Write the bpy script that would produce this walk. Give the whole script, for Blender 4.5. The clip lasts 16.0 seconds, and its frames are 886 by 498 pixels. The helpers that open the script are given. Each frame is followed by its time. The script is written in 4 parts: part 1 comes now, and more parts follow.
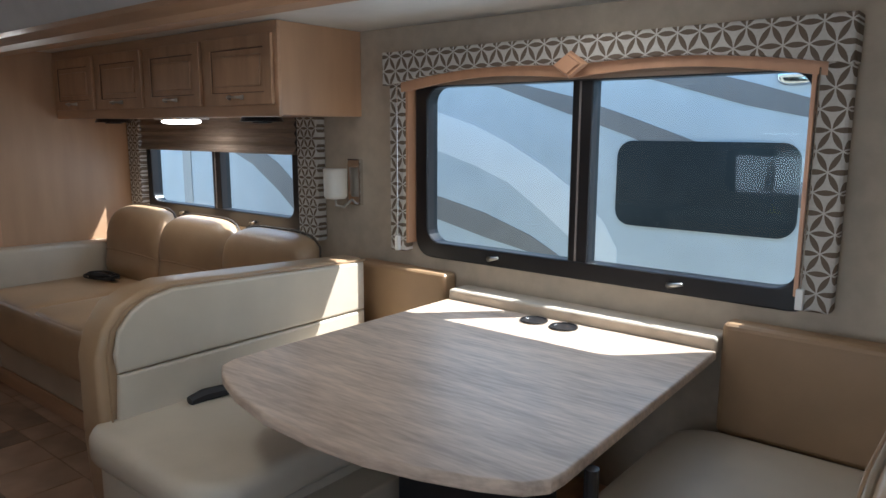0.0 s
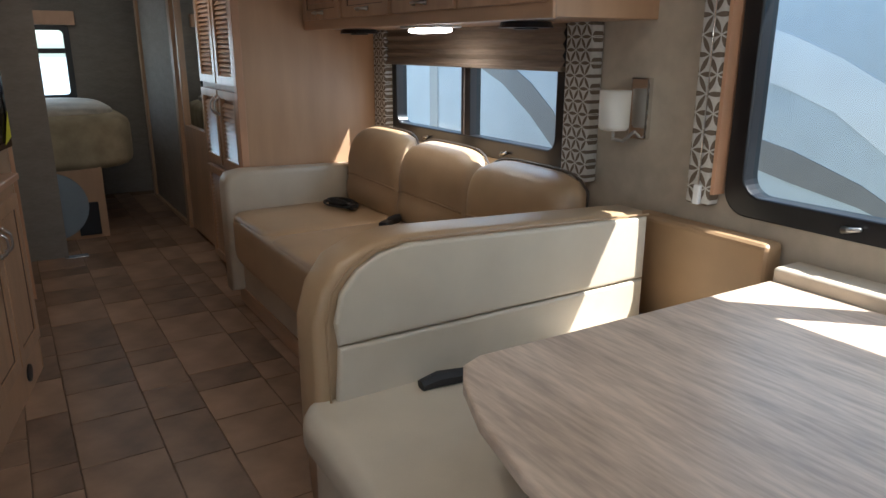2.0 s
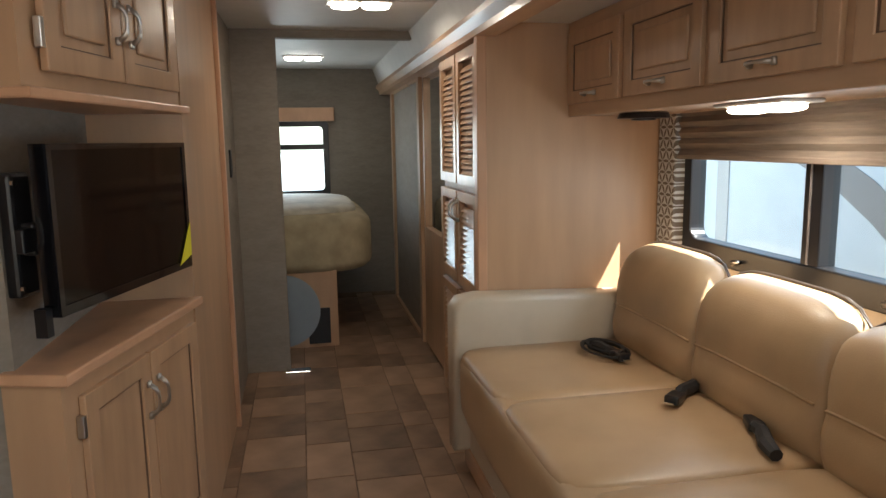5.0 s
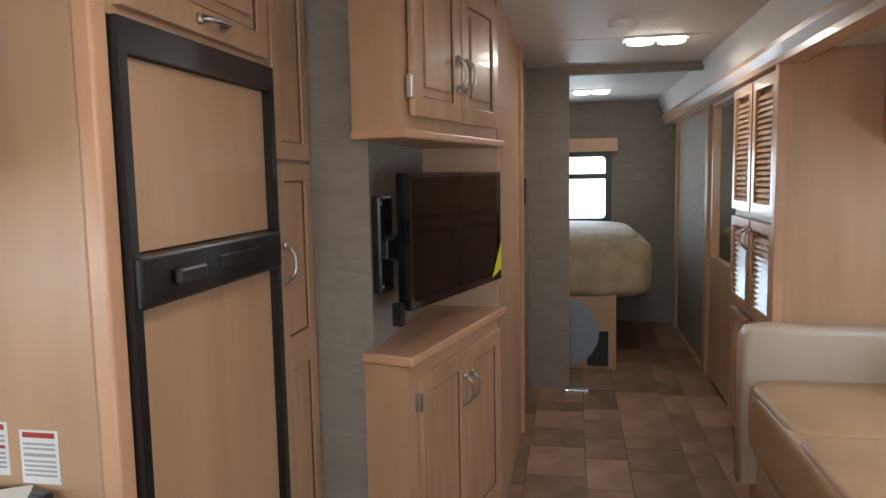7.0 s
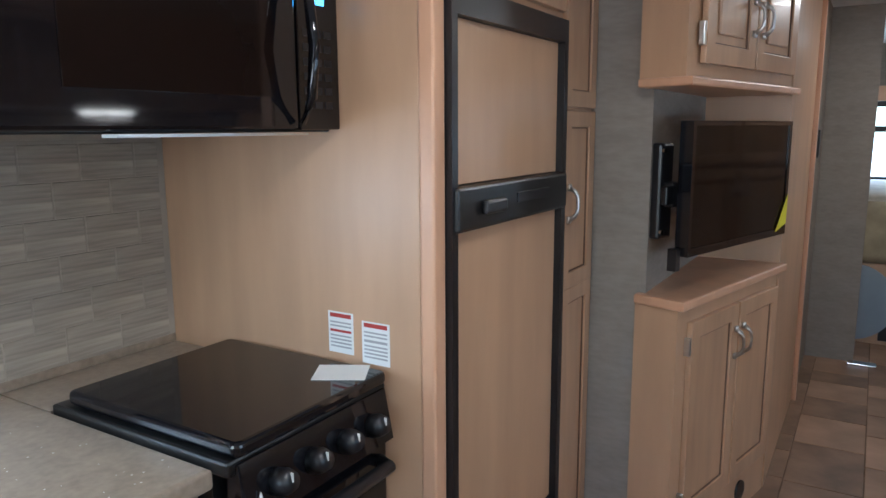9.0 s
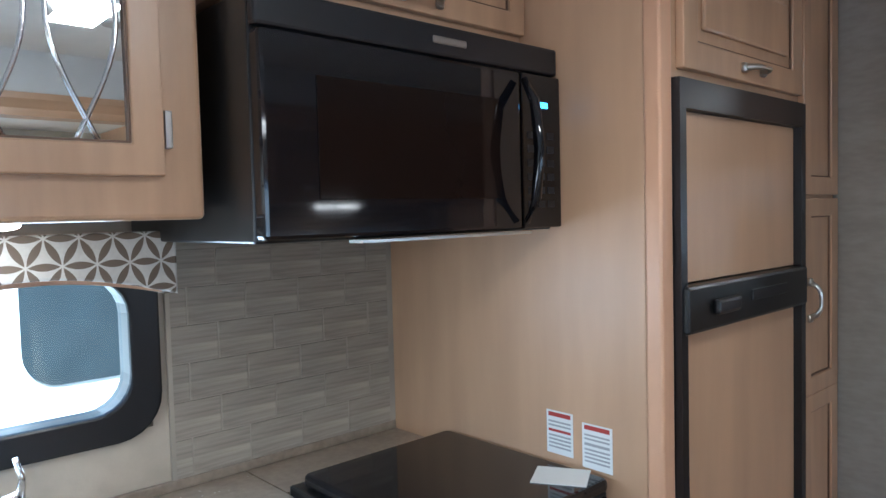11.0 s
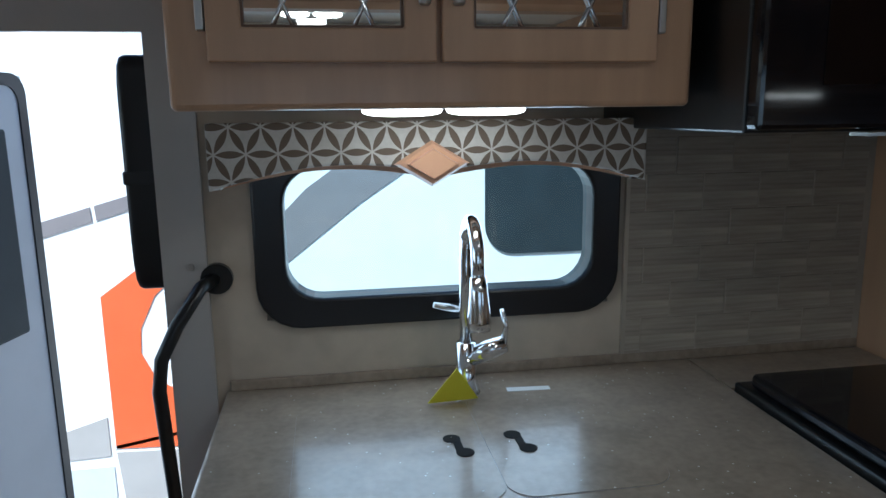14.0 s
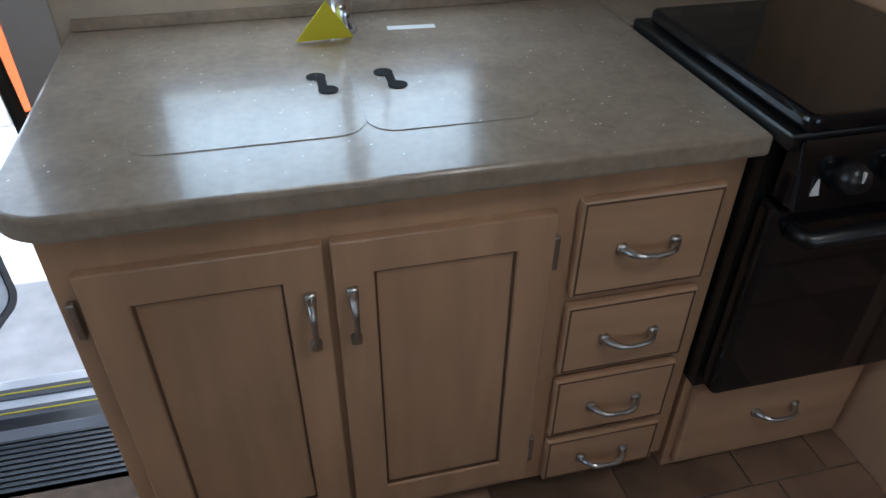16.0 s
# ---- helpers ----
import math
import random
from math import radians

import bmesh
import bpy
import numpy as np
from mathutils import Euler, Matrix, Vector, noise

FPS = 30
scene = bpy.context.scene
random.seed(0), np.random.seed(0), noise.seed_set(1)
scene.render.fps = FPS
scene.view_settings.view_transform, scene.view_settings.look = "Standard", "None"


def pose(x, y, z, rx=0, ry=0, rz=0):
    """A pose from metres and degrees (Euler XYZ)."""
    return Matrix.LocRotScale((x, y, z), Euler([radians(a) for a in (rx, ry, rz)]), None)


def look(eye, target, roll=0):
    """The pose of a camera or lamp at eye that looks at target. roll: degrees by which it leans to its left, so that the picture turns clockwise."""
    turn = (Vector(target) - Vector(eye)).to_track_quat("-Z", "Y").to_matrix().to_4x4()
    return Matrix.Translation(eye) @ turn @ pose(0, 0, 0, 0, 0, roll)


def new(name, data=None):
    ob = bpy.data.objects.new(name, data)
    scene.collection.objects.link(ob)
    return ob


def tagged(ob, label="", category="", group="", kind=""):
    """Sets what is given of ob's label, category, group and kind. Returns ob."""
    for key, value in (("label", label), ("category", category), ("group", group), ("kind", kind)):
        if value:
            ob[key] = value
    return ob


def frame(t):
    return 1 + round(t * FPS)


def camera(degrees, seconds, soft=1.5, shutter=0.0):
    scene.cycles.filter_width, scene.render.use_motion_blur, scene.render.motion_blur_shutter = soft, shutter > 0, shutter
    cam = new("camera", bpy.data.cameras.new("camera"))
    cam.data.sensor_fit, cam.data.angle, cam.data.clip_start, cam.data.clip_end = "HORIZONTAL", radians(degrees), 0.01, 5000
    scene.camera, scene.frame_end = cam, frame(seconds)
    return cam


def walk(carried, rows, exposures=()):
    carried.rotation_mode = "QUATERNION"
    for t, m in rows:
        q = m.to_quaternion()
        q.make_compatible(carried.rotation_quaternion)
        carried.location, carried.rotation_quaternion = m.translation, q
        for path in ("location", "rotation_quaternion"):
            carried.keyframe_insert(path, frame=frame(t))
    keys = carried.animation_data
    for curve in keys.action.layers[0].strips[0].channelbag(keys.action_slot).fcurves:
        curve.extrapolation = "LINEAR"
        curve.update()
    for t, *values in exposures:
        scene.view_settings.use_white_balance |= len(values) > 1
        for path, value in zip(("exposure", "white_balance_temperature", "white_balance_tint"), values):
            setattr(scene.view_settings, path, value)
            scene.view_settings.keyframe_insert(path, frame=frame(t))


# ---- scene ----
cam = camera(64.3, 16.0)
PATH = [
    (0, (0.545, -0.098, 1.56), (-0.703, 1.429, 1.223), 0.2),
    (0.5, (0.403, -0.023, 1.546), (-0.949, 1.386, 1.117), -1.0),
    (1, (0.208, 0.024, 1.54), (-1.224, 1.335, 1.06), -4.2),
    (1.5, (0.044, 0.124, 1.53), (-1.494, 1.274, 0.972), -2.8),
    (2, (-0.124, 0.304, 1.517), (-1.762, 1.312, 0.966), 0.1),
    (2.5, (-0.314, 0.378, 1.508), (-2.071, 1.097, 0.877), -2.0),
    (3, (-0.574, 0.45, 1.51), (-2.306, 1.274, 0.941), -1.1),
    (3.2, (-0.656, 0.493, 1.507), (-2.367, 1.341, 0.911), -0.9),
    (5.3, (-1.228, 0.706, 1.509), (-3.195, 0.979, 1.271), -0.6),
    (5.5, (-1.213, 0.696, 1.502), (-3.192, 0.895, 1.292), -0.6),
    (6, (-1.184, 0.674, 1.494), (-3.172, 0.667, 1.277), -1.0),
    (6.5, (-1.073, 0.638, 1.504), (-3.052, 0.464, 1.267), -0.3),
    (7, (-0.971, 0.598, 1.506), (-2.927, 0.234, 1.3), -1.1),
    (7.5, (-0.903, 0.588, 1.498), (-2.79, -0.017, 1.224), -0.0),
    (8, (-0.842, 0.589, 1.501), (-2.648, -0.203, 1.165), -0.6),
    (8.5, (-0.814, 0.589, 1.507), (-2.577, -0.308, 1.211), 0.3),
    (8.7, (-0.805, 0.593, 1.497), (-2.538, -0.356, 1.188), 0.1),
    (10.8, (-0.788, 0.538, 1.521), (-2.161, -0.9, 1.307), -1.1),
    (11, (-0.78, 0.542, 1.533), (-2.132, -0.929, 1.434), -1.5),
    (11.5, (-0.773, 0.554, 1.535), (-1.969, -1.049, 1.522), -1.8),
    (12, (-0.743, 0.554, 1.522), (-1.74, -1.18, 1.535), -1.9),
    (12.5, (-0.7, 0.559, 1.52), (-1.441, -1.289, 1.702), -2.1),
    (13, (-0.692, 0.561, 1.534), (-1.237, -1.347, 1.776), -2.5),
    (13.5, (-0.679, 0.541, 1.536), (-1.082, -1.417, 1.603), -1.7),
    (14, (-0.69, 0.512, 1.529), (-1.007, -1.426, 1.149), -0.7),
    (14.1, (-0.699, 0.504, 1.527), (-1.012, -1.417, 1.069), -0.6),
    (14.5, (-0.716, 0.492, 1.503), (-1.058, -1.352, 0.809), -0.1),
    (15, (-0.744, 0.483, 1.453), (-1.088, -1.246, 0.508), -0.5),
    (15.5, (-0.772, 0.475, 1.432), (-1.15, -1.167, 0.355), 0.1),
    (16, (-0.844, 0.462, 1.412), (-1.232, -1.093, 0.216), 0.6),
]
walk(cam, [(t, look(eye, target, roll)) for t, eye, target, roll in PATH],
     [(0.0, 1.5, 5750, 8), (1.5, 1.6, 5850, 8), (2.5, 1.8, 6050, 8), (3.0, 2.1, 6100, 8), (5.5, 2.45, 6700, 8), (7.0, 2.65, 6300, 10), (8.5, 2.75, 5500, 8), (11.0, 2.65, 5200, 6), (12.0, 2.35, 5000, 4), (12.5, 2.05, 4900, 3),
      (13.5, 1.5, 4900, 3), (14.0, 0.85, 5200, 3), (14.5, 0.6, 5300, 4), (15.0, 0.7, 5200, 4), (16.0, 1.5, 5500, 6)])
# ---- world, sun, lamps ----
SUN = Vector((-0.50, -0.52, -1.0)).normalized()
world = bpy.data.worlds.new("sky")
scene.world = world
world.use_nodes = True
wn = world.node_tree
sky = wn.nodes.new("ShaderNodeTexSky")
sky.sky_type, sky.sun_disc = "NISHITA", False
sky.sun_elevation = math.asin(-SUN.z)
sky.sun_rotation = math.atan2(-SUN.x, -SUN.y)
wn.links.new(sky.outputs[0], wn.nodes["Background"].inputs[0])
wn.nodes["Background"].inputs[1].default_value = 0.15
sun = new("sun", bpy.data.lights.new("sun", "SUN"))
sun.data.energy, sun.data.angle, sun.data.color = 5.0, radians(0.5), (1.0, 0.95, 0.88)
sun.matrix_world = look((0, 0, 10), Vector((0, 0, 10)) + SUN)


def area(name, eye, target, w, h, watts, color):
    ob = new(name, bpy.data.lights.new(name, "AREA"))
    ob.data.shape, ob.data.size, ob.data.size_y = "RECTANGLE", w, h
    ob.data.energy, ob.data.color = watts, color
    ob.matrix_world = look(eye, target)
    return ob


SKYC, WARM = (0.78, 0.9, 1.0), (1.0, 0.90, 0.78)
area("window_daylight", (-0.8, 2.36, 1.4), (-0.8, 0, 0.9), 1.5, 0.6, 1.4, SKYC)
area("sofa_window_daylight", (-3.3, 2.36, 1.25), (-3.3, 0, 0.6), 1.4, 0.3, 0.7, SKYC)
area("kitchen_window_daylight", (-0.94, -1.05, 1.2), (-0.94, 1, 0.9), 0.7, 0.3, 0.9, SKYC)
area("doorway_daylight", (0.02, -1.12, 0.8), (0.02, 1, 0.5), 0.6, 1.6, 1.8, SKYC)
area("bedroom_window_daylight", (-8.2, 0.45, 1.4), (-5, 0.5, 1.0), 0.7, 0.6, 1.2, SKYC)
# Fill lamp added at the unseen front end to brighten the room.
area("front_fill_light", (2.9, 0.3, 1.5), (-2, 0.3, 0.9), 2.0, 0.9, 1.2, SKYC)


# ---- materials ----
def mat(name, color, rough=0.5, metal=0.0, var=0.12, scale=6.0, stretch=(1, 1, 1), bump=0.0, bscale=60.0, coat=0.0, dark=None, rand=0.0):
    m = bpy.data.materials.new(name)
    m.use_nodes = True
    n, l = m.node_tree.nodes, m.node_tree.links
    b = n["Principled BSDF"]
    b.inputs["Roughness"].default_value, b.inputs["Metallic"].default_value = rough, metal
    b.inputs["Coat Weight"].default_value = coat
    tc, mp = n.new("ShaderNodeTexCoord"), n.new("ShaderNodeMapping")
    mp.inputs["Scale"].default_value = stretch
    l.new(tc.outputs["Object"], mp.inputs[0])
    fine, wide = n.new("ShaderNodeTexNoise"), n.new("ShaderNodeTexNoise")
    fine.inputs["Scale"].default_value, fine.inputs["Detail"].default_value = scale, 6
    wide.inputs["Scale"].default_value, wide.inputs["Detail"].default_value = scale * 0.22, 2
    l.new(mp.outputs[0], fine.inputs[0]); l.new(mp.outputs[0], wide.inputs[0])
    add = n.new("ShaderNodeMath"); add.operation = "ADD"
    l.new(fine.outputs[0], add.inputs[0]); l.new(wide.outputs[0], add.inputs[1])
    last = add
    if rand:
        oi, ma = n.new("ShaderNodeObjectInfo"), n.new("ShaderNodeMath")
        ma.operation = "MULTIPLY_ADD"
        ma.inputs[1].default_value = rand
        l.new(oi.outputs["Random"], ma.inputs[0]); l.new(add.outputs[0], ma.inputs[2])
        last = ma
    ramp = n.new("ShaderNodeValToRGB")
    c = Vector(color)
    lo = Vector(dark) if dark else c * (1 - 2 * var)
    hi = c * (1 + var)
    ramp.color_ramp.elements[0].position, ramp.color_ramp.elements[1].position = 0.7, 1.3 + rand
    half = n.new("ShaderNodeMath"); half.operation = "MULTIPLY"; half.inputs[1].default_value = 0.5
    ramp.color_ramp.elements[0].position, ramp.color_ramp.elements[1].position = 0.36, 0.64 + rand / 2
    ramp.color_ramp.elements[0].color, ramp.color_ramp.elements[1].color = (*lo, 1), (*hi, 1)
    l.new(last.outputs[0], half.inputs[0]); l.new(half.outputs[0], ramp.inputs[0])
    l.new(ramp.outputs[0], b.inputs["Base Color"])
    if bump:
        bn, bp = n.new("ShaderNodeTexNoise"), n.new("ShaderNodeBump")
        bn.inputs["Scale"].default_value, bn.inputs["Detail"].default_value = bscale, 4
        bp.inputs["Strength"].default_value, bp.inputs["Distance"].default_value = bump, 0.003
        l.new(mp.outputs[0], bn.inputs[0]); l.new(bn.outputs[0], bp.inputs["Height"]); l.new(bp.outputs[0], b.inputs["Normal"])
    return m


def glow(name, color, strength):
    m = bpy.data.materials.new(name)
    m.use_nodes = True
    b = m.node_tree.nodes["Principled BSDF"]
    b.inputs["Base Color"].default_value = (*color, 1)
    b.inputs["Emission Color"].default_value, b.inputs["Emission Strength"].default_value = (*color, 1), strength
    return m


def glass_mat(name, tint, rough=0.0, clear=0.98):
    m = bpy.data.materials.new(name)
    m.use_nodes = True
    n, l = m.node_tree.nodes, m.node_tree.links
    n.remove(n["Principled BSDF"])
    mix, tr, gl, fr = n.new("ShaderNodeMixShader"), n.new("ShaderNodeBsdfTransparent"), n.new("ShaderNodeBsdfGlossy"), n.new("ShaderNodeLayerWeight")
    tr.inputs[0].default_value = (*(Vector(tint) * clear), 1)
    gl.inputs["Roughness"].default_value = rough
    fr.inputs["Blend"].default_value = 0.5
    pw = n.new("ShaderNodeMath"); pw.operation = "POWER"; pw.inputs[1].default_value = 4.0
    sc = n.new("ShaderNodeMath"); sc.operation = "MULTIPLY_ADD"; sc.inputs[1].default_value, sc.inputs[2].default_value = 0.6, 0.02
    l.new(fr.outputs["Facing"], pw.inputs[0]); l.new(pw.outputs[0], sc.inputs[0])
    l.new(sc.outputs[0], mix.inputs[0]); l.new(tr.outputs[0], mix.inputs[1]); l.new(gl.outputs[0], mix.inputs[2])
    l.new(mix.outputs[0], n["Material Output"].inputs[0])
    return m


def petal_fabric(name, s, white, brown, plane="xz"):
    """A woven fabric printed with pointed leaves along a triangular grid."""
    m = mat(name, white, 0.9, var=0.05, scale=120)
    n, l = m.node_tree.nodes, m.node_tree.links
    tc, sep = n.new("ShaderNodeTexCoord"), n.new("ShaderNodeSeparateXYZ")
    l.new(tc.outputs["Object"], sep.inputs[0])

    def op(kind, a, b=None, c=None):
        k = n.new("ShaderNodeMath"); k.operation = kind
        for i, v in enumerate((a, b, c)):
            if v is None:
                continue
            if isinstance(v, (int, float)):
                k.inputs[i].default_value = v
            else:
                l.new(v, k.inputs[i])
        return k.outputs[0]
    u, v = sep.outputs["XYZ".index(plane[0].upper())], sep.outputs["XYZ".index(plane[1].upper())]
    h, best = s * math.sqrt(3) / 2, None
    for deg in (0, 60, 120):
        ca, sa = math.cos(radians(deg)), math.sin(radians(deg))
        a = op("MULTIPLY_ADD", u, ca, op("MULTIPLY", v, sa))
        b = op("MULTIPLY_ADD", u, -sa, op("MULTIPLY", v, ca))
        row = op("ROUND", op("DIVIDE", b, h))
        off = op("ABSOLUTE", op("MULTIPLY_ADD", row, -h, b))
        along = op("FRACT", op("DIVIDE", op("MULTIPLY_ADD", row, s / 2, a), s))
        c = op("MULTIPLY_ADD", along, 2.0, -1.0)
        wide = op("MULTIPLY_ADD", op("MULTIPLY", c, c), -0.15 * s, 0.12 * s)
        leaf = op("LESS_THAN", off, wide)
        best = leaf if best is None else op("MAXIMUM", best, leaf)
    b = n["Principled BSDF"]
    src = b.inputs["Base Color"].links[0].from_socket
    mix = n.new("ShaderNodeMix"); mix.data_type = "RGBA"
    l.new(best, mix.inputs["Factor"]); l.new(src, mix.inputs["A"])
    mix.inputs["B"].default_value = (*brown, 1)
    l.new(mix.outputs["Result"], b.inputs["Base Color"])
    return m


MAPLE = mat("maple_wood", (0.50, 0.31, 0.185), 0.32, var=0.10, scale=9, stretch=(2.2, 2.2, 0.35), bump=0.05, bscale=40, coat=0.15)
MAPLE_X = mat("maple_wood_crosswise", (0.50, 0.31, 0.185), 0.32, var=0.10, scale=9, stretch=(0.35, 2.2, 2.2), bump=0.05, bscale=40, coat=0.15)
GLAZE = mat("dark_glaze", (0.13, 0.07, 0.04), 0.5)
PANEL = mat("maple_panel", (0.52, 0.325, 0.195), 0.38, var=0.07, scale=7, stretch=(1.6, 1.6, 0.25), bump=0.03)
TRIM = mat("wood_edge_trim", (0.62, 0.36, 0.22), 0.35, var=0.08, scale=12, stretch=(1, 1, 0.3))
GREIGE = mat("grey_wall_vinyl", (0.27, 0.235, 0.20), 0.75, var=0.07, scale=25, stretch=(1, 1, 3), bump=0.12, bscale=180)
WALLC = mat("beige_wall_vinyl", (0.50, 0.43, 0.34), 0.7, var=0.08, scale=14, bump=0.1, bscale=150)
CEIL = mat("white_ceiling_vinyl", (0.72, 0.72, 0.70), 0.55, var=0.03, scale=10, bump=0.04, bscale=200)
CREAM = mat("cream_leather", (0.57, 0.49, 0.38), 0.42, var=0.06, scale=5, bump=0.18, bscale=220, coat=0.05)
TAN = mat("tan_leather", (0.44, 0.295, 0.168), 0.40, var=0.07, scale=5, bump=0.2, bscale=220, coat=0.05)
BROWNL = mat("brown_leather", (0.36, 0.23, 0.125), 0.42, var=0.08, scale=5, bump=0.2, bscale=220)
PIPE = mat("dark_piping", (0.06, 0.045, 0.035), 0.5)
TABLE = mat("washed_oak_laminate", (0.56, 0.435, 0.335), 0.40, var=0.12, scale=13, stretch=(0.8, 5.5, 5.5), dark=(0.36, 0.275, 0.21), bump=0.03)
STONE = mat("speckled_solid_surface", (0.315, 0.255, 0.195), 0.28, var=0.12, scale=60, coat=0.2, bump=0.02, bscale=90)
BLACK = mat("black_plastic", (0.012, 0.012, 0.014), 0.30, var=0.1)
GLOSSB = mat("black_gloss", (0.006, 0.006, 0.008), 0.06, var=0.1, coat=0.1)
MATTB = mat("black_enamel", (0.010, 0.010, 0.010), 0.28, var=0.15, bump=0.03)
CHROME = mat("chrome", (0.75, 0.75, 0.76), 0.12, 1.0, var=0.02)
NICKEL = mat("brushed_nickel", (0.55, 0.54, 0.52), 0.28, 1.0, var=0.05)
STRAP = mat("black_webbing", (0.02, 0.02, 0.022), 0.6, bump=0.2)
BLIND = mat("woven_blind", (0.25, 0.19, 0.145), 0.85, var=0.12, scale=30, stretch=(0.3, 1, 4), bump=0.3, bscale=120)
MIRROR = mat("mirror_glass", (0.86, 0.88, 0.87), 0.01, 1.0, var=0.0)
WHITEP = mat("white_paint", (0.84, 0.84, 0.83), 0.35, var=0.03, coat=0.3)
CARPET = mat("brown_step_tread", (0.18, 0.18, 0.19), 0.8, bump=0.3)
YELLOW = mat("yellow_tag", (0.75, 0.68, 0.03), 0.6, var=0.03)
PAPER = mat("white_paper", (0.78, 0.78, 0.76), 0.7, var=0.02)
REDINK = mat("red_ink", (0.45, 0.05, 0.04), 0.7)
GREYINK = mat("grey_ink", (0.42, 0.42, 0.42), 0.7)
ORANGE = mat("orange_paint", (0.72, 0.13, 0.04), 0.3, var=0.03, coat=0.3)
GREYP = mat("grey_paint", (0.23, 0.21, 0.21), 0.3, var=0.04, coat=0.3)
TAUPE = mat("taupe_paint", (0.42, 0.40, 0.38), 0.3, var=0.04, coat=0.3)
SILVER = mat("pale_blue_grey_paint", (0.57, 0.615, 0.64), 0.3, var=0.04, coat=0.3)
SHEET = mat("bedspread", (0.45, 0.37, 0.24), 0.85, var=0.15, scale=9, bump=0.5, bscale=30)
BLUEDISC = mat("blue_grey_fabric", (0.30, 0.36, 0.42), 0.8, var=0.05)
DARKT = mat("dark_taupe_paint", (0.24, 0.225, 0.22), 0.3, var=0.04, coat=0.2)
HOLE = mat("dark_hole", (0.006, 0.006, 0.006), 0.95, var=0.1)
# Grey door panel colour, with the open leaf's shade mixed in.
LEAF = mat("shade_grey_door_skin", (0.46, 0.47, 0.49), 0.5, var=0.04)
ASPH = mat("pale_concrete", (0.55, 0.54, 0.52), 0.9, var=0.12, scale=8, bump=0.3)
TILE = mat("stone_look_tile", (0.34, 0.215, 0.14), 0.42, var=0.28, scale=6, dark=(0.10, 0.060, 0.038), bump=0.12, bscale=35, rand=0.5)
GROUT = mat("floor_grout", (0.23, 0.155, 0.105), 0.8, var=0.2, scale=20)
SPLASH = mat("ribbed_stone_tile", (0.40, 0.35, 0.285), 0.5, var=0.16, scale=9, stretch=(0.7, 1, 13), dark=(0.22, 0.19, 0.153), bump=0.3, bscale=24, rand=0.03)
JOINT = mat("pale_joint", (0.42, 0.37, 0.305), 0.8)
PETAL = petal_fabric("leaf_print_fabric", 0.075, (0.56, 0.545, 0.51), (0.15, 0.115, 0.085))
PETAL_S = petal_fabric("leaf_print_fabric_small", 0.06, (0.56, 0.545, 0.51), (0.15, 0.115, 0.085))
GLASS = glass_mat("window_glass", (0.88, 0.97, 0.99))
TINT = mat("tinted_glass", (0.03, 0.038, 0.042), 0.5, var=0.1)
OPAL = glow("opal_lamp_lens", (1.0, 0.93, 0.82), 3)
SHADEG = mat("frosted_white_glass", (0.78, 0.76, 0.70), 0.4, var=0.02)
LED = glow("blue_display", (0.1, 0.5, 1.0), 1.0)
SCREEN = mat("tv_screen", (0.010, 0.006, 0.005), 0.08, var=0.1)
for dim in (SCREEN, TINT):
    dim.node_tree.nodes["Principled BSDF"].inputs["Specular IOR Level"].default_value = 0.18


# ---- mesh helpers ----
def part(name, bm, material, parent=None, label="", smooth=False):
    bmesh.ops.recalc_face_normals(bm, faces=bm.faces)
    me = bpy.data.meshes.new(name)
    bm.to_mesh(me); bm.free()
    me.materials.append(material)
    if smooth:
        me.polygons.foreach_set("use_smooth", [True] * len(me.polygons))
    ob = new(name, me)
    ob.parent = parent
    if label:
        ob["label"] = label
    return ob


def thing(name, label, category, m=None, group=""):
    ob = new(name)
    ob.empty_display_size = 0.05
    if m is not None:
        ob.matrix_world = m
    return tagged(ob, label, category, group)


def box(x0, x1, y0, y1, z0, z1, r=0.0, seg=2, bm=None):
    made = bm or bmesh.new()
    bb = bmesh.new()
    bmesh.ops.create_cube(bb, size=1)
    for v in bb.verts:
        v.co = ((x0 + x1) / 2 + v.co.x * abs(x1 - x0), (y0 + y1) / 2 + v.co.y * abs(y1 - y0), (z0 + z1) / 2 + v.co.z * abs(z1 - z0))
    if r:
        bmesh.ops.bevel(bb, geom=bb.edges[:], offset=r, segments=seg, affect="EDGES", profile=0.5)
    if bm is None:
        made.free()
        return bb
    me = bpy.data.meshes.new("tmp"); bb.to_mesh(me); bb.free()
    made.from_mesh(me); bpy.data.meshes.remove(me)
    return made


def pillow(x0, x1, y0, y1, z0, z1, p=6.0, cuts=9):
    bm = bmesh.new()
    bmesh.ops.create_cube(bm, size=2)
    bmesh.ops.subdivide_edges(bm, edges=bm.edges[:], cuts=cuts, use_grid_fill=True)
    c, h = Vector(((x0 + x1) / 2, (y0 + y1) / 2, (z0 + z1) / 2)), ((x1 - x0) / 2, (y1 - y0) / 2, (z1 - z0) / 2)
    for v in bm.verts:
        n = sum(abs(k) ** p for k in v.co) ** (1 / p)
        v.co = c + Vector([v.co[i] / n * h[i] for i in range(3)])
    return bm


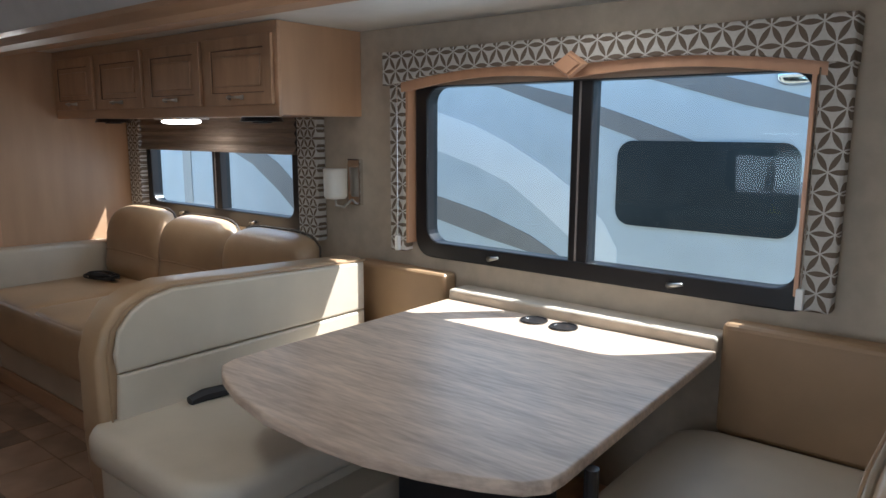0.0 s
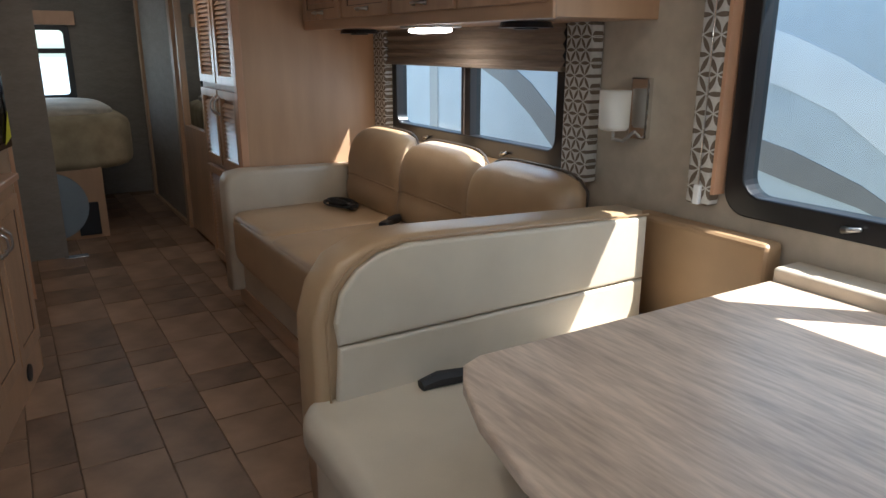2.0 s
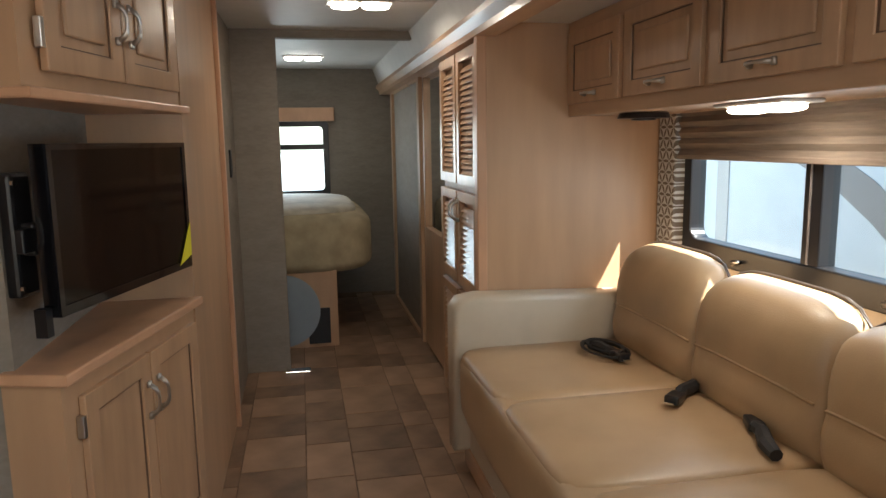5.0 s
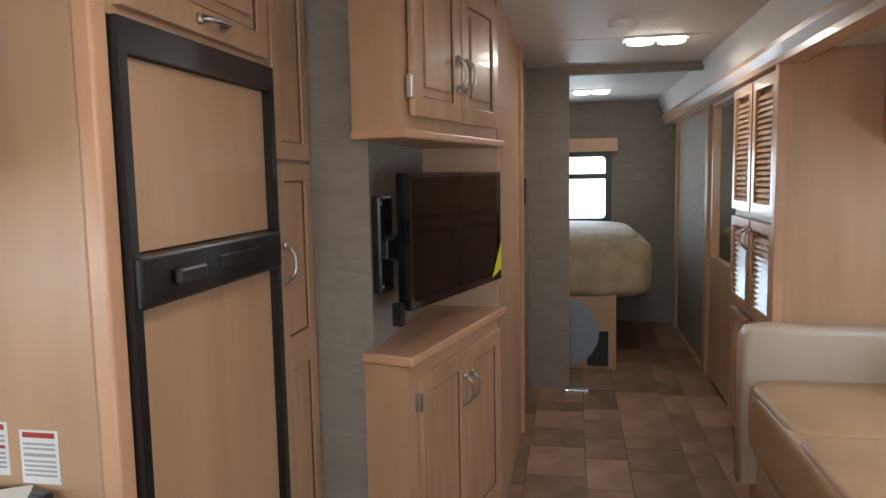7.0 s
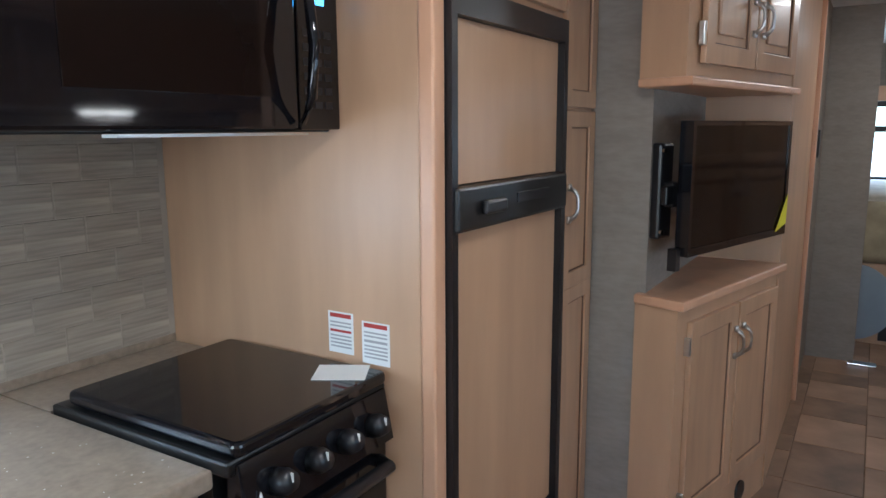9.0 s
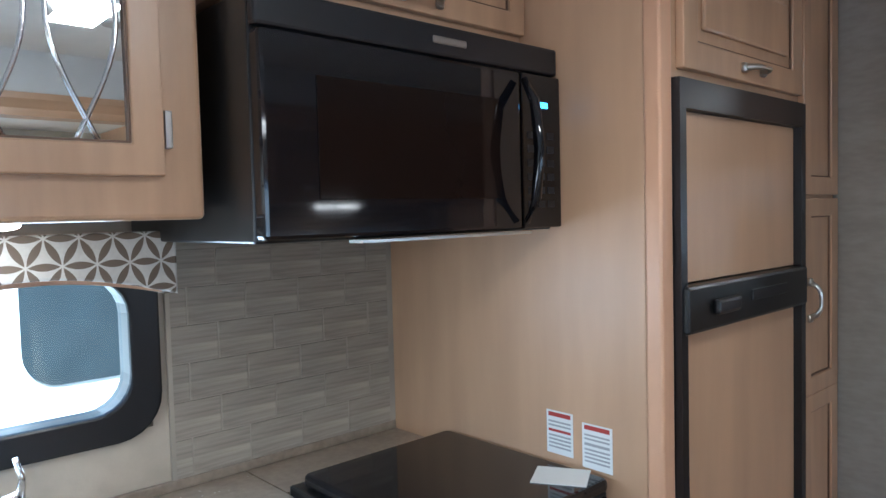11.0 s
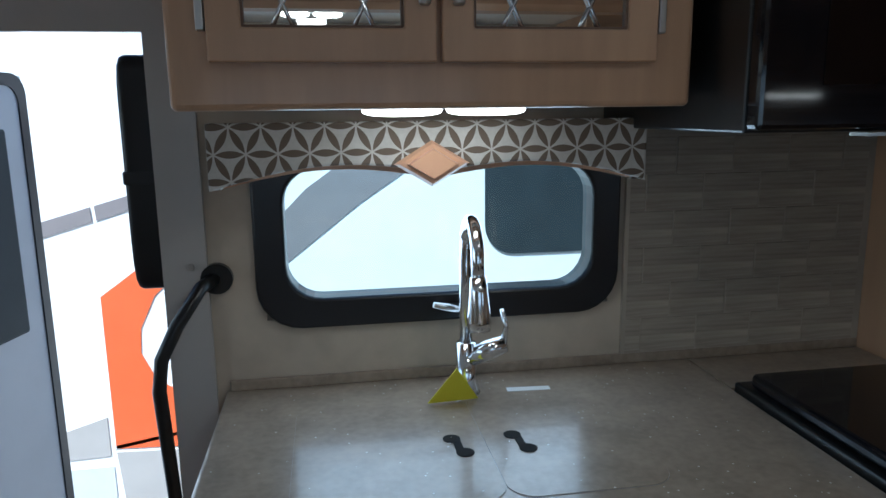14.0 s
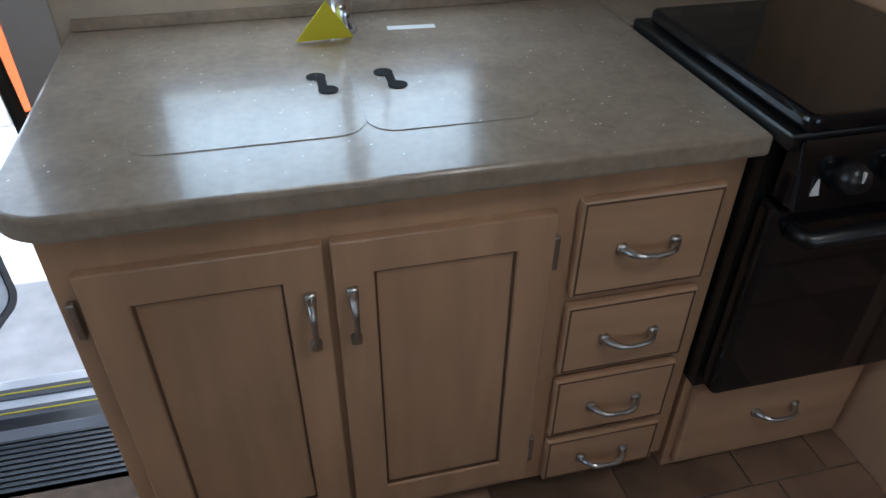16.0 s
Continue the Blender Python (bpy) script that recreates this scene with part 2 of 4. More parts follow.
def prism(points, plane, a, b, r=0.0, seg=2):
    """A flat outline, in the plane "xz", "yz" or "xy", drawn out from a to b along the third axis."""
    bm = bmesh.new()
    third = next(i for i in range(3) if "xyz"[i] not in plane)
    i, j = "xyz".index(plane[0]), "xyz".index(plane[1])

    def at(p, d):
        co = [0, 0, 0]
        co[i], co[j], co[third] = p[0], p[1], d
        return bm.verts.new(co)
    lo, hi = [at(p, a) for p in points], [at(p, b) for p in points]
    f0, f1 = bm.faces.new(lo), bm.faces.new(hi)
    n = len(points)
    for k in range(n):
        bm.faces.new((lo[k], lo[(k + 1) % n], hi[(k + 1) % n], hi[k]))
    if r:
        bmesh.ops.recalc_face_normals(bm, faces=bm.faces)
        bmesh.ops.bevel(bm, geom=list({e for f in (f0, f1) for e in f.edges}), offset=r, segments=seg, affect="EDGES", profile=0.5)
    return bm


def round_rect(x0, x1, y0, y1, r, n=6):
    out = []
    for cx, cy, a in ((x1 - r, y1 - r, 0), (x0 + r, y1 - r, 90), (x0 + r, y0 + r, 180), (x1 - r, y0 + r, 270)):
        out += [(cx + r * math.cos(radians(a + 90 * k / n)), cy + r * math.sin(radians(a + 90 * k / n))) for k in range(n + 1)]
    return out


def ring(outer, inner, plane, a, b):
    """A frame between two outlines with the same number of points."""
    bm = bmesh.new()
    third = next(i for i in range(3) if "xyz"[i] not in plane)
    i, j = "xyz".index(plane[0]), "xyz".index(plane[1])

    def at(p, d):
        co = [0, 0, 0]
        co[i], co[j], co[third] = p[0], p[1], d
        return bm.verts.new(co)
    rows = [[at(p, d) for p in pts] for pts, d in ((outer, a), (outer, b), (inner, b), (inner, a))]
    n = len(outer)
    for q in range(4):
        for k in range(n):
            r0, r1 = rows[q], rows[(q + 1) % 4]
            bm.faces.new((r0[k], r0[(k + 1) % n], r1[(k + 1) % n], r1[k]))
    return bm


def tube(points, r, sides=10, bm=None, closed=False):
    bm = bm or bmesh.new()
    pts = [Vector(p) for p in points]
    rings, n = [], len(pts)
    ref = Vector((0.13, 0.31, 0.94))
    for k, p in enumerate(pts):
        a, b = (pts[(k - 1) % n], pts[(k + 1) % n]) if closed else (pts[max(k - 1, 0)], pts[min(k + 1, n - 1)])
        d = (b - a).normalized()
        s = d.cross(ref)
        if s.length < 0.1:
            s = d.cross(Vector((1, 0, 0)))
        s.normalize()
        u = s.cross(d)
        rr = r[k] if isinstance(r, (list, tuple)) else r
        rings.append([bm.verts.new(p + (s * math.cos(t) + u * math.sin(t)) * rr) for t in (2 * math.pi * q / sides for q in range(sides))])
    for k in range(n if closed else n - 1):
        for q in range(sides):
            bm.faces.new((rings[k][q], rings[k][(q + 1) % sides], rings[(k + 1) % n][(q + 1) % sides], rings[(k + 1) % n][q]))
    if not closed:
        bm.faces.new(rings[0]); bm.faces.new(rings[-1])
    return bm


def disc(x, y, z, r, h, axis="z", sides=24, r2=None):
    d = Vector([1.0 if "xyz"[i] == axis else 0.0 for i in range(3)])
    c = Vector((x, y, z))
    return tube([c - d * h / 2, c + d * h / 2], [r, r if r2 is None else r2], sides)


def structure(name, bm, material, label=""):
    return tagged(part(name, bm, material, None, label), kind="structure")


def pull(parent, x, y, z, length, upright=True, out=0.032, sign=1):
    """A bowed cabinet pull standing off the face at y, with two flared feet."""
    bm = bmesh.new()
    h = length / 2
    pts = []
    for k in range(9):
        s = -1 + k / 4
        d = out * (1 - s ** 4) * sign
        pts.append((x, y + d + 0.004 * sign, z + s * h) if upright else (x + s * h, y + d + 0.004 * sign, z))
    tube(pts, [0.009, 0.007, 0.006, 0.005, 0.005, 0.005, 0.006, 0.007, 0.009], 8, bm)
    for s in (-1, 1):
        c = (x, y, z + s * h) if upright else (x + s * h, y, z)
        box(c[0] - 0.009, c[0] + 0.009, min(c[1], c[1] + 0.012 * sign), max(c[1], c[1] + 0.012 * sign), c[2] - 0.011, c[2] + 0.011, 0.003, 1, bm)
    return part("handle", bm, NICKEL, parent, "brushed nickel bow handle", True)


def panel_door(parent, x0, x1, z0, z1, y, sign=1, stile=0.06, raised=False, handle=None, name="door", glass=False, up=True):
    """A framed cabinet door whose back lies on the face at y and which looks along sign * y."""
    t = 0.02 * sign
    d = part(name, ring([(x0, z0), (x1, z0), (x1, z1), (x0, z1)], [(x0 + stile, z0 + stile), (x1 - stile, z0 + stile), (x1 - stile, z1 - stile), (x0 + stile, z1 - stile)], "xz", y, y + t), MAPLE, parent)
    bev = d.modifiers.new("edge", "BEVEL"); bev.width, bev.segments, bev.limit_method = 0.003, 2, "ANGLE"
    a, b, c, e = x0 + stile, x1 - stile, z0 + stile, z1 - stile
    g = 0.004
    part("glaze_line", ring([(a, c), (b, c), (b, e), (a, e)], [(a + g, c + g), (b - g, c + g), (b - g, e - g), (a + g, e - g)], "xz", y + 0.1 * t, y + 0.72 * t), GLAZE, d, "dark glazed joint line")
    if not glass:
        part("panel", box(a + g, b - g, min(y, y + 0.5 * t), max(y, y + 0.5 * t), c + g, e - g), MAPLE, d)
        if raised:
            q = 0.03
            part("raised_field", box(a + q, b - q, min(y + 0.4 * t, y + 0.95 * t), max(y + 0.4 * t, y + 0.95 * t), c + q, e - q, 0.006, 2), MAPLE, d)
    if handle:
        pull(d, handle[0], y + t, handle[1], 0.10, up, 0.03, sign)
    return d


def lens_lamp(name, label, x, y, z, watts, group="ceiling lamps", along="y"):
    """A flush pair of oval lamp lenses in a white pan."""
    ob = thing(name, label, "lamp", pose(x, y, z, 0, 0, 90 if along == "x" else 0), group)
    part("pan", box(-0.075, 0.075, -0.17, 0.17, -0.012, 0.0, 0.005), WHITEP, ob)
    for s in (-0.08, 0.08):
        part("lens", pillow(-0.058, 0.058, s - 0.07, s + 0.07, -0.036, -0.008, 2.6, 7), OPAL, ob, "lit opal lens", True)
    area(name + "_light", (x, y, z - 0.06), (x, y, 0), 0.14, 0.3, watts, WARM)
    return ob
# ---- large structure ----
CEILING, WALL_K, WALL_S, HEAD = 2.22, -1.10, 2.44, 1.97
floor = structure("floor", prism([(-8.4, -1.10), (-0.44, -1.10), (-0.44, -0.70), (0.46, -0.70), (0.46, -1.10), (3.0, -1.10), (3.0, 2.5), (-8.4, 2.5)], "xy", -0.06, -0.006), GROUT, "stone-look tiled vinyl floor")
structure("ceiling", box(-8.4, 3.1, -1.2, 1.42, CEILING, CEILING + 0.06), CEIL, "white padded ceiling")
structure("slide_ceiling", box(-4.35, 1.2, 1.58, 2.5, 2.03, 2.09), CEIL, "white slide-out ceiling")
structure("soffit", prism([(1.40, CEILING + 0.05), (1.48, 2.06), (1.58, 2.06), (1.58, CEILING + 0.05)], "yz", -8.3, 3.0), CEIL, "white soffit over the slide-out")
structure("slide_trim", prism([(1.45, 2.06), (1.45, 2.035), (1.48, 2.0), (1.48, HEAD), (1.58, HEAD), (1.58, 2.06)], "yz", -8.3, 3.0), MAPLE_X, "wooden trim along the slide-out opening")


def wall_with_hole(name, x0, x1, z0, z1, y0, y1, hx0, hx1, hz0, hz1, material):
    return structure(name, ring([(x0, z0), (x1, z0), (x1, z1), (x0, z1)], [(hx0, hz0), (hx1, hz0), (hx1, hz1), (hx0, hz1)], "xz", y0, y1), material)


W1, W2, WK, WD = (-1.665, 0.055, 0.975, 1.80), (-4.20, -2.53, 0.985, 1.74), (-1.367, -0.541, 1.062, 1.46), (-0.34, 0.36, -0.30, 1.72)
wall_with_hole("wall_slide_dinette", -2.2, 1.2, 0, 2.1, WALL_S, WALL_S + 0.06, *W1, WALLC)
wall_with_hole("wall_slide_sofa", -4.4, -2.2, 0, 2.1, WALL_S, WALL_S + 0.06, *W2, WALLC)
structure("wall_slide_end", box(1.2, 1.26, 1.48, 2.5, 0, 2.1), WALLC)
# Unseen plain walls added to close off the front of the room.
structure("wall_added_front_side", box(1.26, 3.1, 1.48, 1.54, 0, CEILING), WALLC)
structure("wall_added_front", ring([(-1.16, 0), (1.54, 0), (1.54, CEILING), (-1.16, CEILING)], [(-0.9, 1.0), (1.3, 1.0), (1.3, 1.95), (-0.9, 1.95)], "yz", 3.0, 3.06), WALLC)
wall_with_hole("wall_kitchen", -2.1, -0.42, 0, CEILING, WALL_K - 0.06, WALL_K, *WK, WALLC)
structure("wall_kitchen_corner", box(-3.0, -2.1, WALL_K - 0.06, WALL_K, 0, CEILING), WALLC)
wall_with_hole("wall_entry", -0.42, 3.0, -0.36, CEILING, WALL_K - 0.06, WALL_K, *WD, WALLC)
structure("wall_tv", box(-3.86, -3.07, -0.14, -0.02, 0, CEILING), GREIGE, "grey woven-look wall behind the television")
structure("wall_tv_end", box(-3.91, -3.86, -0.14, 0.20, 0, CEILING), PANEL)
structure("wall_pantry_end", box(-3.12, -3.07, WALL_K, -0.14, 0, CEILING), GREIGE)
structure("wall_corridor", box(-5.95, -5.02, 0.20, 0.29, 0, CEILING), GREIGE)
structure("wall_bath_panel", box(-5.02, -3.86, 0.20, 0.295, 0, CEILING), PANEL, "tall wooden bathroom panel")
structure("wall_bath_panel_edge", prism([(0.295, 0), (0.318, 0), (0.318, CEILING), (0.295, CEILING)], "yz", -5.03, -4.98, 0.004), TRIM)
structure("wall_partition", box(-5.98, -5.9, 0.20, 0.57, 0, CEILING), GREIGE, "grey bedroom partition")
structure("partition_header", box(-5.98, -5.9, 0.57, 1.48, 2.17, CEILING), GREIGE)
structure("wall_bedroom_side", box(-8.36, -5.98, -1.2, -1.1, 0, CEILING), GREIGE)
structure("wall_bedroom_near", box(-5.98, -5.9, -1.1, 0.20, 0, CEILING), GREIGE)
structure("wall_rear", ring([(-1.2, 0), (1.7, 0), (1.7, CEILING), (-1.2, CEILING)], [(0.15, 1.01), (0.95, 1.01), (0.95, 1.71), (0.15, 1.71)], "yz", -8.36, -8.3), GREIGE, "grey bedroom rear wall")
structure("wall_wardrobe_side", box(-4.40, -4.35, 1.50, 2.5, 0, 2.1), PANEL, "smooth wooden wardrobe side")
structure("wall_rear_side", box(-8.3, -5.3, 1.60, 1.68, 0, CEILING), GREIGE)
structure("slide_step", box(-4.30, 1.0, 1.40, 2.44, 0, 0.10, 0.004), MAPLE_X, "brown wooden slide-out base edge")


# ---- windows ----
def window(name, label, w, y, y2, sign, mull, r=0.07, lip=0.075):
    """A black-framed window in a wall; sign: the way that its inner side looks."""
    x0, x1, z0, z1 = w
    ob = tagged(thing(name, label, "window"), kind="structure")
    o, i = round_rect(x0 - 0.02, x1 + 0.02, z0 - 0.02, z1 + 0.02, r), round_rect(x0 + lip, x1 - lip, z0 + lip, z1 - lip, r * 0.8)
    f = part("window_frame", ring(o, i, "xz", y + 0.018 * sign, y2), BLACK, ob)
    bev = f.modifiers.new("edge", "BEVEL"); bev.width, bev.segments, bev.limit_method = 0.008, 2, "ANGLE"
    for m in mull:
        part("mullion", box(m - 0.045, m + 0.045, min(y + 0.012 * sign, y2), max(y + 0.012 * sign, y2), z0 + lip - 0.01, z1 - lip + 0.01, 0.006), BLACK, ob)
        part("track", box(m - 0.012, m - 0.004, min(y + 0.016 * sign, y), max(y + 0.016 * sign, y), z0 + lip, z1 - lip), GREYP, ob)
    xs = [x0 + lip - 0.015, *mull, x1 - lip + 0.015]
    for a, b in zip(xs, xs[1:]):
        g = part("pane", box(a, b, (y + y2) / 2 - 0.002, (y + y2) / 2 + 0.002, z0 + lip - 0.015, z1 - lip + 0.015), GLASS, ob, "faintly blue clear pane")
        g.visible_shadow = False
        part("latch", tube([((a + b) / 2 - 0.03, y + 0.022 * sign, z0 + 0.012), ((a + b) / 2, y + 0.032 * sign, z0 + 0.018), ((a + b) / 2 + 0.03, y + 0.036 * sign, z0 + 0.026)], [0.012, 0.009, 0.007], 8), NICKEL, ob, "small metal window latch", True)
    return ob


window("window_1", "wide black-framed sliding window beside the dinette", W1, WALL_S, WALL_S + 0.06, -1, [-0.817], 0.09, 0.055)
window("window_2", "black-framed sliding window behind the sofa", W2, WALL_S, WALL_S + 0.06, -1, [-3.35])
window("window_3", "small rounded black-framed window over the sink", WK, WALL_K, WALL_K - 0.06, 1, [], 0.10, 0.05)
rw = tagged(thing("window_4", "bright bedroom window with a black frame", "window"), kind="structure")
part("window_frame", ring(round_rect(0.13, 0.97, 0.99, 1.73, 0.05), round_rect(0.19, 0.915, 1.05, 1.67, 0.04), "yz", -8.28, -8.34), BLACK, rw)
part("crossbar", box(-8.33, -8.29, 0.18, 0.925, 1.45, 1.50), BLACK, rw)
part("pane", box(-8.325, -8.32, 0.18, 0.925, 1.04, 1.68), GLASS, rw).visible_shadow = False


def arch(x0, x1, top, side, mid, n=12):
    """A valance outline: straight top, and a lower edge that arches up twice to a point in the middle."""
    c, out = (x0 + x1) / 2, [(x0, top), (x0, side)]
    for lo, hi in ((x0, c), (c, x1)):
        for k in range(n + 1):
            s = k / n
            base = side if (lo == x0 and s < 0.5) or (lo == c and s >= 0.5) else mid
            e = math.sin(math.pi * s)
            edge = (side * (1 - s) + mid * s) if lo == x0 else (mid * (1 - s) + side * s)
            out.append((lo + (hi - lo) * s, edge + (top - max(side, mid)) * 0.30 * e))
    out += [(x1, side), (x1, top)]
    clean = []
    for p in out:
        if not clean or (Vector(p) - Vector(clean[-1])).length > 1e-4:
            clean.append(p)
    return clean


def diamond(parent, x, z, y, w, h, sign):
    bm = bmesh.new()
    for k, d in ((1.0, 0.008), (0.72, 0.016)):
        pts = [(x - w * k, z), (x, z - h * k), (x + w * k, z), (x, z + h * k)]
        lo = [bm.verts.new((p[0], y, p[1])) for p in pts]
        q = 0.86
        hi = [bm.verts.new((x + (p[0] - x) * q, y + d * sign * 1.6, z + (p[1] - z) * q)) for p in pts]
        bm.faces.new(hi)
        for i in range(4):
            bm.faces.new((lo[i], lo[(i + 1) % 4], hi[(i + 1) % 4], hi[i]))
    return part("diamond", bm, TRIM, parent, "stepped wooden diamond ornament")


# dinette window surround
v = thing("window_valance", "leaf-print fabric valance with wooden diamond over the dinette window", "valance")
top = arch(-1.81, 0.125, 1.905, 1.755, 1.80)
part("fabric", prism(top, "xz", 2.33, 2.37, 0.006), PETAL, v)
part("lining", prism([(x, z - 0.02) for x, z in arch(-1.73, 0.05, 1.89, 1.745, 1.775)], "xz", 2.372, 2.40), TRIM, v)
part("return", box(-1.81, -1.79, 2.372, 2.44, 1.76, 1.905), PETAL, v)
part("return", box(0.105, 0.125, 2.372, 2.44, 1.76, 1.905), PETAL, v)
for a, b, c, e in ((-1.81, -1.71, -1.708, -1.694), (0.022, 0.122, 0.006, 0.020)):
    part("side_panel", box(a, b, 2.375, 2.438, 0.975, 1.80, 0.012), PETAL, v, "padded leaf-print side panel")
    part("side_trim", box(c, e, 2.38, 2.44, 1.02, 1.80), TRIM, v)
diamond(v, -0.82, 1.80, 2.328, 0.076, 0.052, -1)
b1 = thing("rolled_blind", "rolled woven blind under the dinette valance", "blind")
part("roll", tube([(-1.66, 2.40, 1.79), (0.0, 2.40, 1.79)], 0.025, 12), BLIND, b1)
part("bottom_bar", box(-1.66, 0.0, 2.395, 2.41, 1.75, 1.79), BLIND, b1)
for x in (-1.75, 0.03):
    part("guide_cord", tube([(x, 2.368, 1.75), (x, 2.368, 0.99)], 0.003, 6), CHROME, b1)
    part("cord_holder", box(x - 0.012, x + 0.012, 2.355, 2.376, 0.98, 1.05, 0.004), WHITEP, b1)
# sofa window surround
v = thing("window_valance", "leaf-print fabric side panels beside the sofa window", "valance")
part("side_panel", box(-2.495, -2.335, 2.37, 2.438, 0.96, 1.70, 0.012), PETAL_S, v)
part("side_panel", box(-4.34, -4.18, 2.37, 2.438, 0.96, 1.70, 0.012), PETAL_S, v)
b2 = thing("pleated_blind", "half-lowered brown woven blind over the sofa window", "blind")
bm = bmesh.new()
pts = []
for k in range(13):
    pts.append((2.385 + (0.008 if k % 2 else -0.008), 1.72 - 0.285 * k / 12))
rows = [[bm.verts.new((x, y, z)) for y, z in pts] for x in (-4.17, -2.52)]
for k in range(12):
    bm.faces.new((rows[0][k], rows[0][k + 1], rows[1][k + 1], rows[1][k]))
part("pleats", bm, BLIND, b2)
part("bottom_bar", box(-4.17, -2.52, 2.372, 2.40, 1.415, 1.436, 0.004), BLIND, b2)

# ---- dinette ----
TBL = [(-1.385, 2.30), (-1.40, 1.19), (-1.375, 1.13), (-1.30, 1.08), (-1.15, 1.02), (-0.95, 0.975), (-0.75, 0.965), (-0.58, 0.975), (-0.43, 1.01), (-0.30, 1.055), (-0.21, 1.10), (-0.17, 1.15), (-0.165, 1.20), (-0.20, 2.30)]
t = thing("dinette_table", "washed-oak laminate dinette table with a bowed end", "table")
part("tabletop", prism(TBL, "xy", 0.775, 0.81, 0.008, 3), TABLE, t)
for x, y in ((-0.885, 2.222), (-0.748, 2.214)):
    c = part("cup_holder", tube([(x, y, 0.8118), (x, y, 0.8136)], 0.052, 24), BLACK, t, "black recessed cup holder")
    part("cup_rim", tube([(x + 0.052 * math.cos(k * math.pi / 12), y + 0.052 * math.sin(k * math.pi / 12), 0.8145) for k in range(24)], 0.004, 6, closed=True), MATTB, c)
part("pedestal", box(-1.0, -0.45, 1.55, 1.68, 0.12, 0.775, 0.01), BLACK, t)
part("pedestal_leg", tube([(-0.16, 1.32, 0.11), (-0.16, 1.32, 0.775)], 0.018, 12), BLACK, t)
part("pedestal_foot", box(-1.05, -0.40, 1.35, 1.9, 0.10, 0.13, 0.008), MATTB, t)
led = thing("table_ledge", "beige padded ledge along the dinette wall", "ledge")
part("ledge_body", box(-1.385, -0.20, 2.302, 2.438, 0.795, 0.853, 0.012, 3), WALLC, led)


def dinette(label, x, d, reach, y0=0.955, y1=2.24):
    """A booth bench: x is the face of its back, d the way it looks."""
    ob = thing("dinette_bench", label, "bench", None, "benches of the dinette")
    w = (x - 0.17 * d, x - 0.012 * d)
    prof = [(y1, 0.50), (y1, 0.945), (1.24, 0.992), (1.13, 0.975), (1.04, 0.935), (0.985, 0.86), (y0, 0.76), (y0, 0.42), (y0 + 0.02, 0.12), (y1, 0.12)]
    part("back_shell", prism(prof, "yz", min(w), max(w), 0.025, 4), TAN, ob, "", True)
    f = (x - 0.014 * d, x + 0.012 * d)
    up = [(y1 - 0.01, 0.70), (y1 - 0.01, 0.93), (1.25, 0.973), (1.15, 0.955), (1.08, 0.915), (1.03, 0.855), (1.01, 0.77), (1.02, 0.70)]
    part("upper_back_cushion", prism(up, "yz", min(f), max(f), 0.012, 3), CREAM, ob)
    part("lower_back_cushion", prism([(y1 - 0.01, 0.50), (y1 - 0.01, 0.695), (1.02, 0.695), (1.005, 0.50)], "yz", min(f), max(f), 0.012, 3), CREAM, ob)
    part("piping", tube([(x + 0.004 * d, a, b) for a, b in [(y1, 0.938), (1.24, 0.983), (1.14, 0.965), (1.06, 0.925), (1.005, 0.86), (0.985, 0.77), (0.99, 0.50)]], 0.004, 6), BROWNL, ob)
    s = (x - 0.10 * d, x + 0.72 * d)
    out = round_rect(min(s), max(s), 0.89, 2.32, 0.16)
    part("seat_cushion", prism(out, "xy", 0.395, 0.53, 0.05, 5), CREAM, ob, "", True)
    part("seat_base", prism(round_rect(min(s) + 0.03, max(s) - 0.05, 0.92, 2.32, 0.14), "xy", 0.0, 0.39, 0.01), CREAM, ob, "cream padded bench base", True)
    c = (x - 0.17 * d, x + reach * d)
    part("wall_cushion", box(min(c), max(c), 2.335, 2.43, 0.50, 0.905, 0.022, 3), BROWNL, ob, "brown padded wall cushion")
    return ob


left_bench = dinette("cream and tan leather dinette bench beside the sofa", -1.855, 1, 0.42)
part("storage_box", box(-1.24, -1.04, 1.25, 2.3, 0.0, 0.35, 0.008), CREAM, left_bench, "plain beige storage box")
dinette("cream leather dinette bench facing the sofa end", 0.40, -1, 0.60)

# ---- sofa ----
sf = thing("sofa", "tan leather three-seat sofa with a padded arm", "sofa")
part("base", box(-4.20, -2.04, 1.40, 2.3, 0.10, 0.40, 0.02, 3), CREAM, sf)
part("seat_front", pillow(-4.22, -2.03, 1.33, 1.6, 0.30, 0.585, 7), TAN, sf, "", True)
part("seat_cushion", pillow(-4.20, -3.52, 1.345, 2.16, 0.42, 0.60, 9), TAN, sf, "", True)
part("seat_cushion", pillow(-3.53, -2.85, 1.345, 2.16, 0.42, 0.60, 9), TAN, sf, "", True)
part("seat_cushion", pillow(-2.86, -2.03, 1.345, 2.16, 0.42, 0.60, 9), TAN, sf, "", True)
bm = prism([(1.33, 0.10), (1.33, 0.76), (1.36, 0.81), (1.45, 0.825), (2.25, 0.80), (2.25, 0.10)], "yz", -4.34, -4.19, 0.03, 4)
part("armrest", bm, CREAM, sf, "cream padded armrest", True)
